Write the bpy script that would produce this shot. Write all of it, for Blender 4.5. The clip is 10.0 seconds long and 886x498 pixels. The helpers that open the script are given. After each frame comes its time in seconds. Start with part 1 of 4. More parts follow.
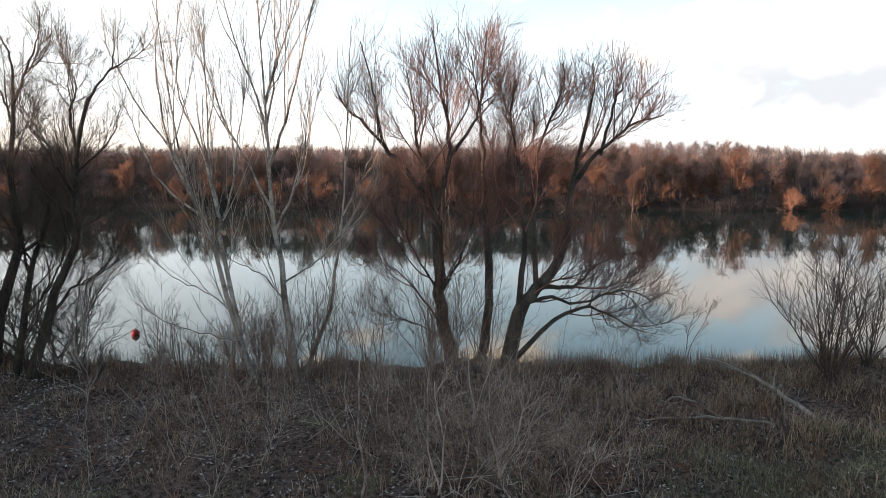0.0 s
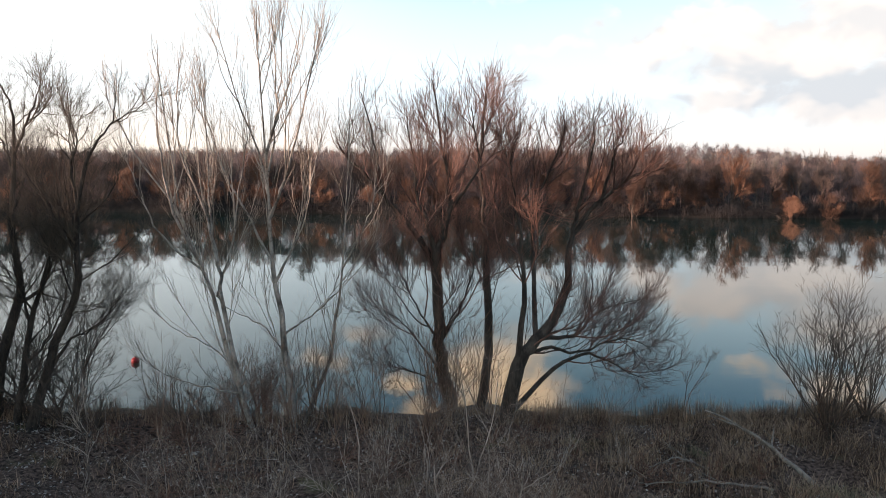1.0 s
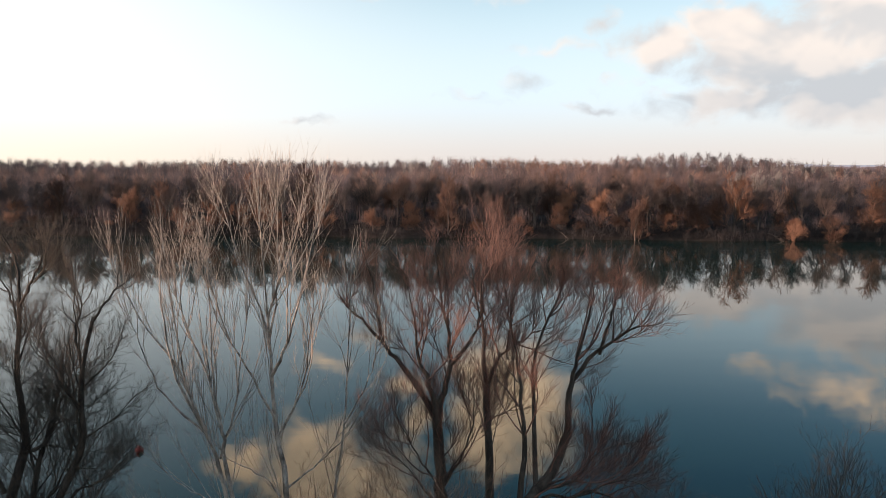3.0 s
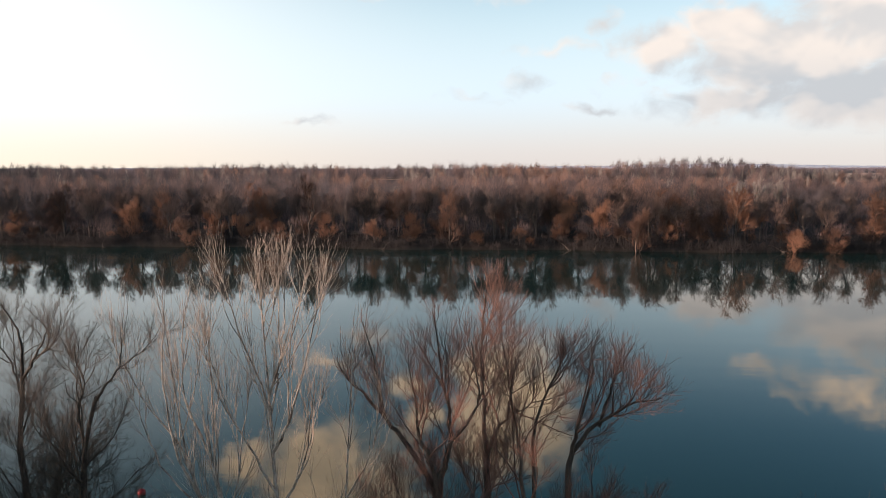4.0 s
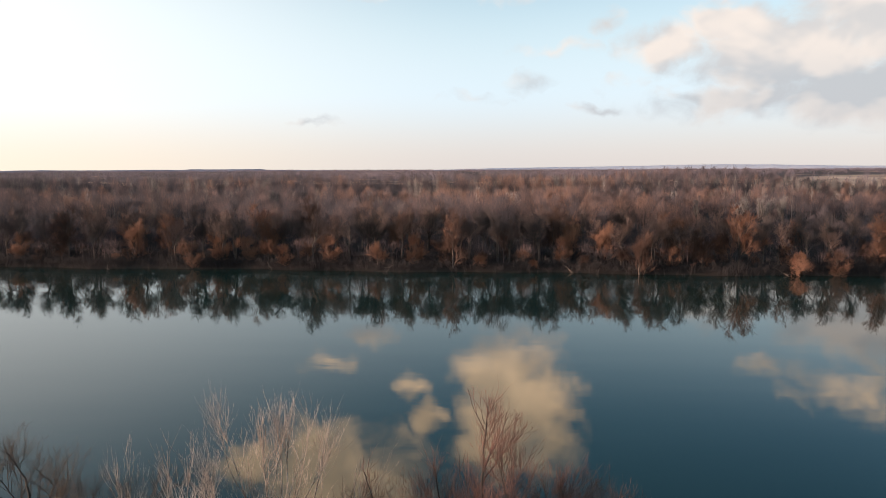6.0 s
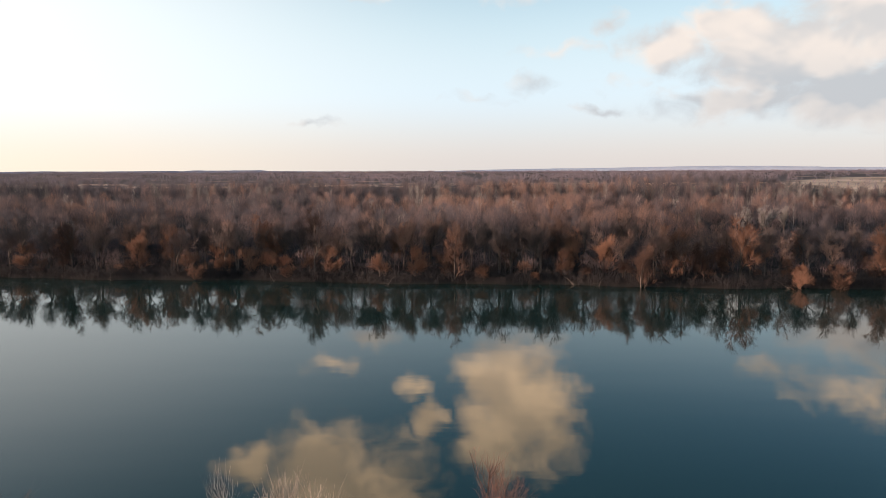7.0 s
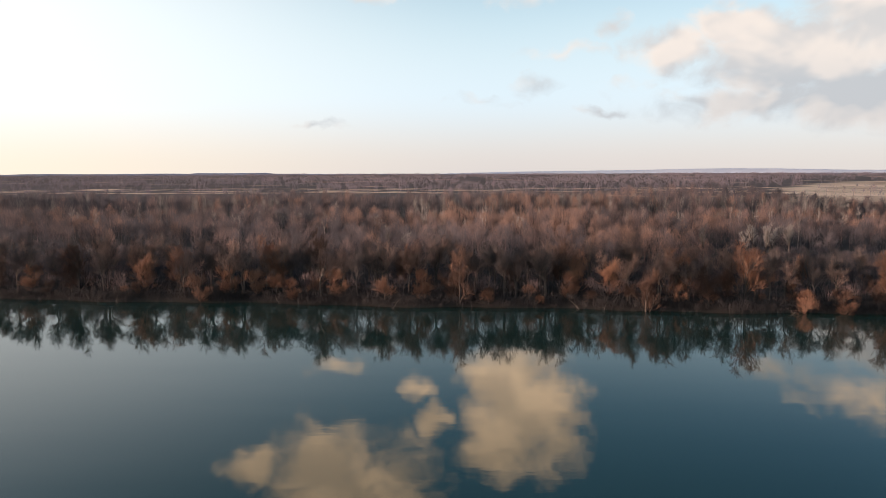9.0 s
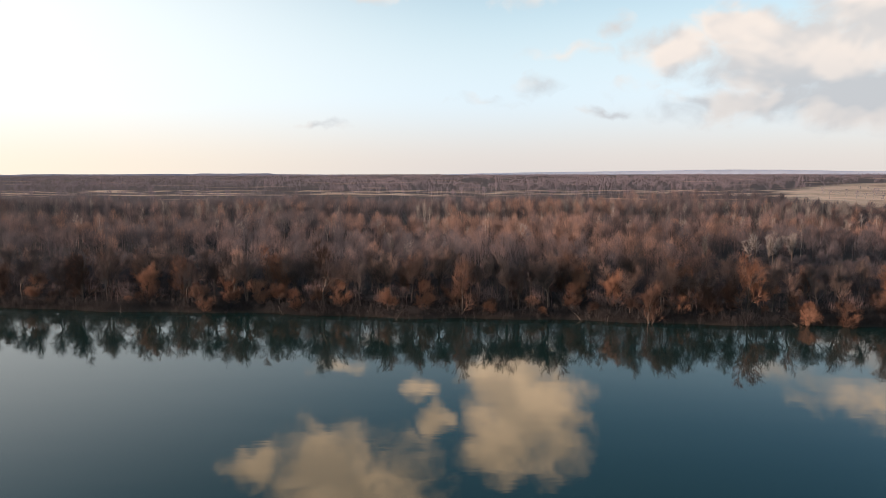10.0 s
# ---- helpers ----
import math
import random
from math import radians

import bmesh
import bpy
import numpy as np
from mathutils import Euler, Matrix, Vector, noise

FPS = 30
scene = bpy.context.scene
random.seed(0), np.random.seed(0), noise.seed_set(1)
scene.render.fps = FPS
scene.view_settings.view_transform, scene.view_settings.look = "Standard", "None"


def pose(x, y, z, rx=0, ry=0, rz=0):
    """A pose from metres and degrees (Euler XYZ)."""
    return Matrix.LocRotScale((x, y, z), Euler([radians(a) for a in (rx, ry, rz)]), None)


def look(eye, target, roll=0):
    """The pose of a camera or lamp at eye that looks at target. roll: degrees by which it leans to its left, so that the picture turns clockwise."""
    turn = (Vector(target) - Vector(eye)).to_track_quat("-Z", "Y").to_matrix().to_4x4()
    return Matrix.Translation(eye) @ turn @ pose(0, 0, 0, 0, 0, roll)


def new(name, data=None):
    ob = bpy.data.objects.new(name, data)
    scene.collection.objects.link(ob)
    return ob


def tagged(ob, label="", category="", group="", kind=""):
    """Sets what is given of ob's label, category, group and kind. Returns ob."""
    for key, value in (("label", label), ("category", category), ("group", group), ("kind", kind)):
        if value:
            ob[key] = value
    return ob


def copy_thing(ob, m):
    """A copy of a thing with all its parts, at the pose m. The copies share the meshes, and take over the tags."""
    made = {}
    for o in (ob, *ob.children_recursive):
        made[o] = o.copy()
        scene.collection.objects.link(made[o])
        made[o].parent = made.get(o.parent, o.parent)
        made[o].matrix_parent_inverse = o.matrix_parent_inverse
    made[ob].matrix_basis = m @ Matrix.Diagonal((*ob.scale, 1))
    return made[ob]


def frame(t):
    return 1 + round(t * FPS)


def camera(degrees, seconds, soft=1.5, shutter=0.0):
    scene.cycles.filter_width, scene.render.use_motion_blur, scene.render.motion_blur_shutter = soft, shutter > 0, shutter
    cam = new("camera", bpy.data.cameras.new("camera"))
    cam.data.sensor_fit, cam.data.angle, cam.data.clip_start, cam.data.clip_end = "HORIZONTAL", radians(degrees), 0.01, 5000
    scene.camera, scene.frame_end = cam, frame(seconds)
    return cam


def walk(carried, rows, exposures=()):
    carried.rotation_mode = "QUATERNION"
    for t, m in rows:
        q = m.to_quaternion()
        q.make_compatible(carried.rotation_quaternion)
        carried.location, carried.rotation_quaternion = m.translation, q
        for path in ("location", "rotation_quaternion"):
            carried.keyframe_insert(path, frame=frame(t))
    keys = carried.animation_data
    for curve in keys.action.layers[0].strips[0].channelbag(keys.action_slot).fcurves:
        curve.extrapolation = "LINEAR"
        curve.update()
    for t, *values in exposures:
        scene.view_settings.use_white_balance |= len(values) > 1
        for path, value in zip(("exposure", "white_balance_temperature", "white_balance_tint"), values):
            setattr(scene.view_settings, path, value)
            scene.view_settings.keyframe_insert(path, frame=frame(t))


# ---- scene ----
cam = camera(61.3, 10.0, 0.75)
PATH = [
    (0, (0.076, -0.381, 7.877), (0.046, 1.607, 7.657), 0.0),
    (0.5, (0.07, -0.323, 8.364), (0.04, 1.664, 8.142), 0.1),
    (1, (0.064, -0.261, 9.286), (0.035, 1.726, 9.063), 0.2),
    (1.5, (0.064, -0.19, 10.347), (0.034, 1.797, 10.121), 0.25),
    (2, (0.091, -0.137, 11.387), (0.059, 1.85, 11.165), 0.1),
    (2.5, (0.112, -0.057, 12.388), (0.077, 1.931, 12.168), 0.0),
    (4, (0.155, 0.118, 15.439), (0.114, 2.105, 15.221), -0.1),
    (4.5, (0.18, 0.19, 16.47), (0.137, 2.177, 16.25), -0.1),
    (5, (0.225, 0.234, 17.53), (0.178, 2.222, 17.311), -0.1),
    (5.5, (0.26, 0.265, 18.573), (0.211, 2.253, 18.355), -0.2),
    (7, (0.25, 0.32, 21.744), (0.194, 2.308, 21.529), -0.2),
    (7.5, (0.21, 0.32, 22.717), (0.152, 2.307, 22.505), -0.2),
    (8, (0.17, 0.325, 23.737), (0.108, 2.313, 23.527), -0.2),
    (8.5, (0.13, 0.33, 24.778), (0.064, 2.318, 24.568), -0.2),
    (9, (0.08, 0.33, 25.862), (0.013, 2.317, 25.652), -0.2),
    (9.5, (0.02, 0.33, 26.843), (-0.052, 2.318, 26.634), -0.1),
    (10, (-0.05, 0.332, 27.926), (-0.123, 2.319, 27.717), -0.1),
]
walk(cam, [(t, look(eye, target, roll)) for t, eye, target, roll in PATH], [(0, 2.02), (1, 1.84), (2.5, 1.58), (4.5, 1.48), (7, 1.43), (10, 1.43)])

# ---- light ----
SUN_EL, SUN_AZ = radians(6.0), radians(-101.0)      # azimuth from +y, to the right
SUN_DIR = Vector((math.sin(SUN_AZ) * math.cos(SUN_EL), math.cos(SUN_AZ) * math.cos(SUN_EL), math.sin(SUN_EL)))
lamp = bpy.data.lights.new("sun", "SUN")
lamp.energy, lamp.angle, lamp.color = 2.7, radians(0.6), (1.0, 0.715, 0.585)
sun = new("sun", lamp)
sun.matrix_world = look((0, 0, 60), Vector((0, 0, 60)) - SUN_DIR)

# clouds: azimuth, elevation, half width, half height, in degrees; density
CLOUDS = [
    (15.0, 8.4, 3.6, 1.8, 1.15), (18.9, 9.9, 2.9, 1.7, 1.4), (22.5, 7.7, 7.2, 3.0, 1.4), (30.0, 9.8, 7.6, 3.6, 1.4), (29.0, 5.0, 9.8, 2.5, 1.4), (20.5, 4.6, 8.0, 1.4, 0.8), (35.0, 6.5, 8.0, 4.2, 1.0),
    (10.2, 4.3, 2.0, 0.4, 0.5), (7.0, 8.7, 3.0, 0.6, 0.45), (-11.4, 3.5, 1.9, 0.35, 0.5), (1.0, 5.2, 2.6, 0.4, 0.25), (5.4, 6.3, 2.0, 0.8, 0.3), (11.4, 6.2, 2.2, 0.5, 0.22),
    (-7.2, 12.6, 1.8, 0.9, 0.6), (4.4, 13.0, 3.0, 1.2, 0.5), (18.7, 11.6, 1.5, 0.9, 0.55), (10.6, 10.4, 1.2, 0.9, 0.6),
    (3.6, 15.4, 4.0, 2.8, 1.0), (4.5, 18.2, 4.6, 3.6, 1.15), (2.6, 20.8, 3.6, 2.2, 1.0), (6.4, 20.4, 2.8, 2.6, 0.6),
    (-3.8, 16.5, 1.4, 0.8, 0.55), (-2.7, 18.8, 1.3, 1.2, 0.6), (-11.6, 21.8, 4.0, 3.2, 1.0), (-10.0, 25.2, 6.0, 3.8, 1.0), (-16.6, 21.4, 2.4, 1.4, 0.8), (-6.0, 23.0, 4.0, 3.0, 0.4),
    (-10.2, 14.6, 2.0, 0.7, 0.4), (21.8, 14.2, 2.0, 0.8, 0.28), (27.0, 14.4, 3.8, 1.5, 0.34), (31.5, 15.8, 3.8, 1.5, 0.34),
]


def node(tree, kind, **values):
    n = tree.nodes.new(kind)
    for key, value in values.items():
        setattr(n, key, value)
    return n


def math_node(tree, op, a, b=None, clamp=False):
    n = node(tree, "ShaderNodeMath", operation=op, use_clamp=clamp)
    for i, v in enumerate((a, b)):
        if v is None:
            continue
        if isinstance(v, (int, float)):
            n.inputs[i].default_value = v
        else:
            tree.links.new(v, n.inputs[i])
    return n.outputs[0]


def ranged(tree, value, a, b, c=0.0, d=1.0, smooth=True):
    n = node(tree, "ShaderNodeMapRange", interpolation_type="SMOOTHSTEP" if smooth else "LINEAR")
    tree.links.new(value, n.inputs[0])
    for i, v in enumerate((a, b, c, d)):
        n.inputs[i + 1].default_value = v
    return n.outputs[0]


def mixed(tree, fac, a, b, blend="MIX"):
    n = node(tree, "ShaderNodeMix", data_type="RGBA", blend_type=blend)
    for socket, v in ((n.inputs[0], fac), (n.inputs[6], a), (n.inputs[7], b)):
        if isinstance(v, (int, float)):
            socket.default_value = v
        elif isinstance(v, tuple):
            socket.default_value = (*v, 1)
        else:
            tree.links.new(v, socket)
    return n.outputs[2]


def noise_at(tree, vector, scale, detail=5.0, rough=0.55, dist=0.0):
    n = node(tree, "ShaderNodeTexNoise")
    tree.links.new(vector, n.inputs["Vector"])
    n.inputs["Scale"].default_value, n.inputs["Detail"].default_value = scale, detail
    n.inputs["Roughness"].default_value, n.inputs["Distortion"].default_value = rough, dist
    return n.outputs[0]


def make_sky():
    world = bpy.data.worlds.new("sky")
    scene.world = world
    world.use_nodes = True
    t = world.node_tree
    t.nodes.clear()
    out = node(t, "ShaderNodeOutputWorld")
    back = node(t, "ShaderNodeBackground")
    t.links.new(back.outputs[0], out.inputs[0])
    sky = node(t, "ShaderNodeTexSky", sky_type="NISHITA", sun_disc=False)
    sky.sun_elevation, sky.sun_rotation = SUN_EL, SUN_AZ
    sky.air_density, sky.dust_density, sky.ozone_density = 1.0, 1.0, 1.5
    coord = node(t, "ShaderNodeTexCoord")
    sep = node(t, "ShaderNodeSeparateXYZ")
    t.links.new(coord.outputs["Generated"], sep.inputs[0])
    az = math_node(t, "MULTIPLY", math_node(t, "ARCTAN2", sep.outputs[0], sep.outputs[1]), 57.2958)
    el = math_node(t, "MULTIPLY", math_node(t, "ARCSINE", sep.outputs[2]), 57.2958)
    place = node(t, "ShaderNodeCombineXYZ")
    t.links.new(az, place.inputs[0])
    t.links.new(el, place.inputs[1])
    # ragged cloud outlines
    warp = node(t, "ShaderNodeTexNoise")
    t.links.new(place.outputs[0], warp.inputs["Vector"])
    warp.inputs["Scale"].default_value, warp.inputs["Detail"].default_value = 0.42, 5
    ragged = node(t, "ShaderNodeVectorMath", operation="MULTIPLY_ADD")
    t.links.new(warp.outputs["Color"], ragged.inputs[0])
    ragged.inputs[1].default_value = (3.4, 2.8, 0)
    calm_place = node(t, "ShaderNodeVectorMath", operation="ADD")
    t.links.new(place.outputs[0], calm_place.inputs[0])
    calm_place.inputs[1].default_value = (-1.7, -1.4, 0)
    t.links.new(calm_place.outputs[0], ragged.inputs[2])
    # how deep inside the thickest cloud
    field = None
    for a, e, ra, re, weight in CLOUDS:
        m = node(t, "ShaderNodeVectorMath", operation="MULTIPLY_ADD")
        t.links.new(ragged.outputs[0], m.inputs[0])
        m.inputs[1].default_value = (1 / ra, 1 / re, 0)
        m.inputs[2].default_value = (-a / ra, -e / re, 0)
        ln = node(t, "ShaderNodeVectorMath", operation="LENGTH")
        t.links.new(m.outputs[0], ln.inputs[0])
        depth = math_node(t, "SUBTRACT", 1.15, math_node(t, "MINIMUM", ln.outputs["Value"], 2.2))
        full = math_node(t, "MULTIPLY", depth, math_node(t, "ADD", weight, math_node(t, "MULTIPLY", math_node(t, "LESS_THAN", depth, 0.0), 0.6)))
        field = full if field is None else math_node(t, "MAXIMUM", field, full)
    wide = node(t, "ShaderNodeVectorMath", operation="MULTIPLY")
    t.links.new(place.outputs[0], wide.inputs[0])
    wide.inputs[1].default_value = (0.1, 0.15, 0)
    shift = node(t, "ShaderNodeVectorMath", operation="ADD")
    t.links.new(wide.outputs[0], shift.inputs[0])
    shift.inputs[1].default_value = (-0.10, 0.22, 0)
    puff = noise_at(t, wide.outputs[0], 3.3, 8, 0.58, 0.5)
    puff_lit = noise_at(t, shift.outputs[0], 1.7, 3, 0.5, 0.3)
    dens = math_node(t, "ADD", math_node(t, "MULTIPLY", field, 1.35), math_node(t, "MULTIPLY", math_node(t, "SUBTRACT", puff, 0.5), 1.9))
    dens = math_node(t, "ADD", dens, ranged(t, el, 10, 17, 0.0, 0.12))
    cover = ranged(t, dens, -0.15, 1.15)
    # scattered clouds over the rest of the sky
    rest = ranged(t, noise_at(t, coord.outputs["Generated"], 3.2, 6, 0.55), 0.56, 0.72)
    side = ranged(t, math_node(t, "ABSOLUTE", az), 38, 60)
    rest = math_node(t, "MULTIPLY", rest, math_node(t, "MAXIMUM", side, ranged(t, el, 30, 40)))
    cover = math_node(t, "MAXIMUM", cover, math_node(t, "MULTIPLY", rest, 0.8))
    cover = math_node(t, "MULTIPLY", cover, ranged(t, el, 0.3, 3.0, 0.35, 0.92))
    bulk = noise_at(t, wide.outputs[0], 1.7, 3, 0.5, 0.3)
    lit = ranged(t, math_node(t, "SUBTRACT", bulk, puff_lit), -0.12, 0.14)
    lit = math_node(t, "MULTIPLY", lit, ranged(t, dens, 1.6, 0.2, 0.75, 1.0))
    lit = math_node(t, "ADD", math_node(t, "MULTIPLY", lit, 0.8), ranged(t, el, 4.0, 9.0, -0.2, 0.35), True)
    high = ranged(t, el, 11.5, 16)
    shade = mixed(t, high, CLOUD_SHADE_LOW, CLOUD_SHADE_HIGH)
    bright = mixed(t, high, CLOUD_LIT_LOW, CLOUD_LIT_HIGH)
    cloud = mixed(t, lit, shade, bright)
    # pale haze low over the land, brighter towards the sun's side
    left = ranged(t, az, 5, -42)
    haze = mixed(t, ranged(t, el, 0, 6), mixed(t, left, (2.5, 2.33, 2.27), (3.4, 2.9, 2.3)), mixed(t, left, (2.45, 2.85, 3.2), (3.35, 3.45, 3.42)))
    clear_sky = mixed(t, 1.0, sky.outputs[0], mixed(t, math_node(t, "MULTIPLY", ranged(t, el, 12, 24), ranged(t, el, 50, 30)), (1.0, 1.0, 1.0), SKY_TINT), "MULTIPLY")
    clear_sky = mixed(t, math_node(t, "MULTIPLY", ranged(t, el, 5, 11), ranged(t, el, 26, 15)), clear_sky, mixed(t, 1.0, clear_sky, (1.03, 1.05, 1.07), "MULTIPLY"))
    clear_sky = mixed(t, math_node(t, "MULTIPLY", ranged(t, az, 2, 30), ranged(t, el, 10, 18)), clear_sky, mixed(t, 1.0, clear_sky, (0.72, 0.78, 0.84), "MULTIPLY"))
    clear_sky = mixed(t, math_node(t, "MULTIPLY", left, ranged(t, el, 30, 9)), clear_sky, (3.35, 3.42, 3.42))
    clear_sky = mixed(t, ranged(t, el, 19, 4, 0, 0.92), clear_sky, haze)
    colour = mixed(t, cover, clear_sky, cloud)
    t.links.new(colour, back.inputs[0])
    back.inputs[1].default_value = SKY_STRENGTH


SKY_STRENGTH = 0.12
SKY_TINT = (0.55, 0.80, 0.88)
CLOUD_SHADE_LOW, CLOUD_LIT_LOW = (1.76, 1.80, 1.88), (3.0, 2.62, 2.36)
CLOUD_SHADE_HIGH, CLOUD_LIT_HIGH = (4.6, 3.4, 2.3), (8.6, 6.0, 3.7)
make_sky()

# ---- materials ----
def surface(name, dark, light, scale, rough=0.85, bump=0.0, fine=9.0, vary=0.0, island=0.0, stretch=(1, 1, 1), contrast=(0.35, 0.65)):
    """A matt natural surface: two colours mixed by noise at two scales, with relief."""
    m = bpy.data.materials.new(name)
    m.use_nodes = True
    t = m.node_tree
    bsdf = t.nodes["Principled BSDF"]
    geo = node(t, "ShaderNodeNewGeometry")
    vec = node(t, "ShaderNodeVectorMath", operation="MULTIPLY")
    t.links.new(geo.outputs["Position"], vec.inputs[0])
    vec.inputs[1].default_value = stretch
    big = noise_at(t, vec.outputs[0], scale, 4)
    small = noise_at(t, vec.outputs[0], scale * fine, 3)
    fac = math_node(t, "ADD", math_node(t, "MULTIPLY", big, 0.65), math_node(t, "MULTIPLY", small, 0.35))
    if vary:
        info = node(t, "ShaderNodeObjectInfo")
        fac = math_node(t, "ADD", fac, math_node(t, "MULTIPLY", math_node(t, "SUBTRACT", info.outputs["Random"], 0.5), vary))
    if island:
        fac = math_node(t, "ADD", fac, math_node(t, "MULTIPLY", math_node(t, "SUBTRACT", geo.outputs["Random Per Island"], 0.5), island))
    col = mixed(t, ranged(t, fac, *contrast), dark, light)
    t.links.new(col, bsdf.inputs["Base Color"])
    bsdf.inputs["Roughness"].default_value = rough
    bsdf.inputs["Specular IOR Level"].default_value = 0.25
    if bump:
        b = node(t, "ShaderNodeBump")
        b.inputs["Strength"].default_value, b.inputs["Distance"].default_value = 0.8, bump
        t.links.new(small, b.inputs["Height"])
        t.links.new(b.outputs[0], bsdf.inputs["Normal"])
    return m


def water_material():
    m = bpy.data.materials.new("river_water")
    m.use_nodes = True
    t = m.node_tree
    bsdf = t.nodes["Principled BSDF"]
    bsdf.inputs["Base Color"].default_value = (0.011, 0.031, 0.025, 1)
    bsdf.inputs["Roughness"].default_value = 0.02
    bsdf.inputs["IOR"].default_value = 1.333
    geo = node(t, "ShaderNodeNewGeometry")

    def waves(sx, sy, detail):
        vec = node(t, "ShaderNodeVectorMath", operation="MULTIPLY")
        t.links.new(geo.outputs["Position"], vec.inputs[0])
        vec.inputs[1].default_value = (sx, sy, 1)
        return noise_at(t, vec.outputs[0], 1.0, detail, 0.5)

    swell = waves(0.05, 0.16, 2)
    ripple = waves(0.5, 1.6, 2)
    calm = ranged(t, waves(0.018, 0.05, 2), 0.38, 0.66, 0.12, 1.0)
    height = math_node(t, "ADD", math_node(t, "MULTIPLY", swell, 0.02), math_node(t, "MULTIPLY", math_node(t, "MULTIPLY", ripple, calm), 0.0038))
    b = node(t, "ShaderNodeBump")
    b.inputs["Strength"].default_value, b.inputs["Distance"].default_value = 1.0, 0.55
    t.links.new(height, b.inputs["Height"])
    t.links.new(b.outputs[0], bsdf.inputs["Normal"])
    return m


def ground_material():
    m = bpy.data.materials.new("earth_and_fields")
    m.use_nodes = True
    t = m.node_tree
    bsdf = t.nodes["Principled BSDF"]
    bsdf.inputs["Roughness"].default_value = 0.95
    bsdf.inputs["Specular IOR Level"].default_value = 0.1
    geo = node(t, "ShaderNodeNewGeometry")
    sep = node(t, "ShaderNodeSeparateXYZ")
    t.links.new(geo.outputs["Position"], sep.inputs[0])
    pos = geo.outputs["Position"]
    small, mid, big = noise_at(t, pos, 9.0, 6, 0.65), noise_at(t, pos, 0.7, 5), noise_at(t, pos, 0.0045, 4)
    soil = mixed(t, ranged(t, small, 0.35, 0.68), (0.03, 0.019, 0.015), (0.21, 0.145, 0.115))
    moss = mixed(t, ranged(t, small, 0.3, 0.7), (0.08, 0.075, 0.04), (0.20, 0.18, 0.095))
    near = mixed(t, ranged(t, mid, 0.58, 0.72), soil, moss)
    flat = node(t, "ShaderNodeVectorMath", operation="MULTIPLY")
    t.links.new(pos, flat.inputs[0])
    flat.inputs[1].default_value = (0.0048, 0.0085, 0)
    meadow = node(t, "ShaderNodeCombineXYZ")
    aslant = math_node(t, "SUBTRACT", sep.outputs[0], math_node(t, "MULTIPLY", sep.outputs[1], 0.52))
    t.links.new(math_node(t, "DIVIDE", math_node(t, "SUBTRACT", aslant, 95.0), 200.0), meadow.inputs[0])
    t.links.new(math_node(t, "DIVIDE", math_node(t, "SUBTRACT", sep.outputs[1], 960.0), 560.0), meadow.inputs[1])
    reach = node(t, "ShaderNodeVectorMath", operation="LENGTH")
    t.links.new(meadow.outputs[0], reach.inputs[0])
    ragged = math_node(t, "ADD", reach.outputs["Value"], math_node(t, "MULTIPLY", math_node(t, "SUBTRACT", noise_at(t, flat.outputs[0], 3.0, 4, 0.6), 0.5), 0.8))
    pale = math_node(t, "MAXIMUM", ranged(t, noise_at(t, flat.outputs[0], 1.0, 4, 0.6), 0.60, 0.68), ranged(t, ragged, 1.05, 0.85))
    strip = math_node(t, "MULTIPLY", ranged(t, sep.outputs[1], 720, 780), ranged(t, sep.outputs[1], 1000, 950))
    pale = math_node(t, "MAXIMUM", pale, math_node(t, "MULTIPLY", strip, ranged(t, noise_at(t, flat.outputs[0], 3.4, 3, 0.5), 0.52, 0.58)))
    tuft = math_node(t, "ADD", math_node(t, "MULTIPLY", big, 0.5), math_node(t, "MULTIPLY", noise_at(t, flat.outputs[0], 6.0, 5, 0.65), 0.5))
    straw = mixed(t, ranged(t, tuft, 0.42, 0.58), (0.42, 0.27, 0.18), (0.84, 0.58, 0.39))
    field = mixed(t, pale, (0.11, 0.08, 0.07), straw)
    scrub = mixed(t, ranged(t, noise_at(t, pos, 0.05, 4), 0.3, 0.7), (0.022, 0.017, 0.015), (0.05, 0.039, 0.032))
    inland = math_node(t, "ADD", sep.outputs[1], math_node(t, "MULTIPLY", sep.outputs[0], 0.085))
    track = math_node(t, "MULTIPLY", ranged(t, inland, 147.2, 147.8), ranged(t, inland, 149.9, 149.3))
    track = math_node(t, "MULTIPLY", track, ranged(t, noise_at(t, pos, 0.07, 3), 0.42, 0.62))
    scrub = mixed(t, math_node(t, "MULTIPLY", track, 0.7), scrub, (0.13, 0.10, 0.082))
    far = mixed(t, ranged(t, sep.outputs[1], 420, 600), scrub, field)
    col = mixed(t, ranged(t, sep.outputs[1], 60, 90), near, far)
    t.links.new(col, bsdf.inputs["Base Color"])
    b = node(t, "ShaderNodeBump")
    b.inputs["Strength"].default_value, b.inputs["Distance"].default_value = 0.8, 0.05
    t.links.new(small, b.inputs["Height"])
    t.links.new(b.outputs[0], bsdf.inputs["Normal"])
    return m


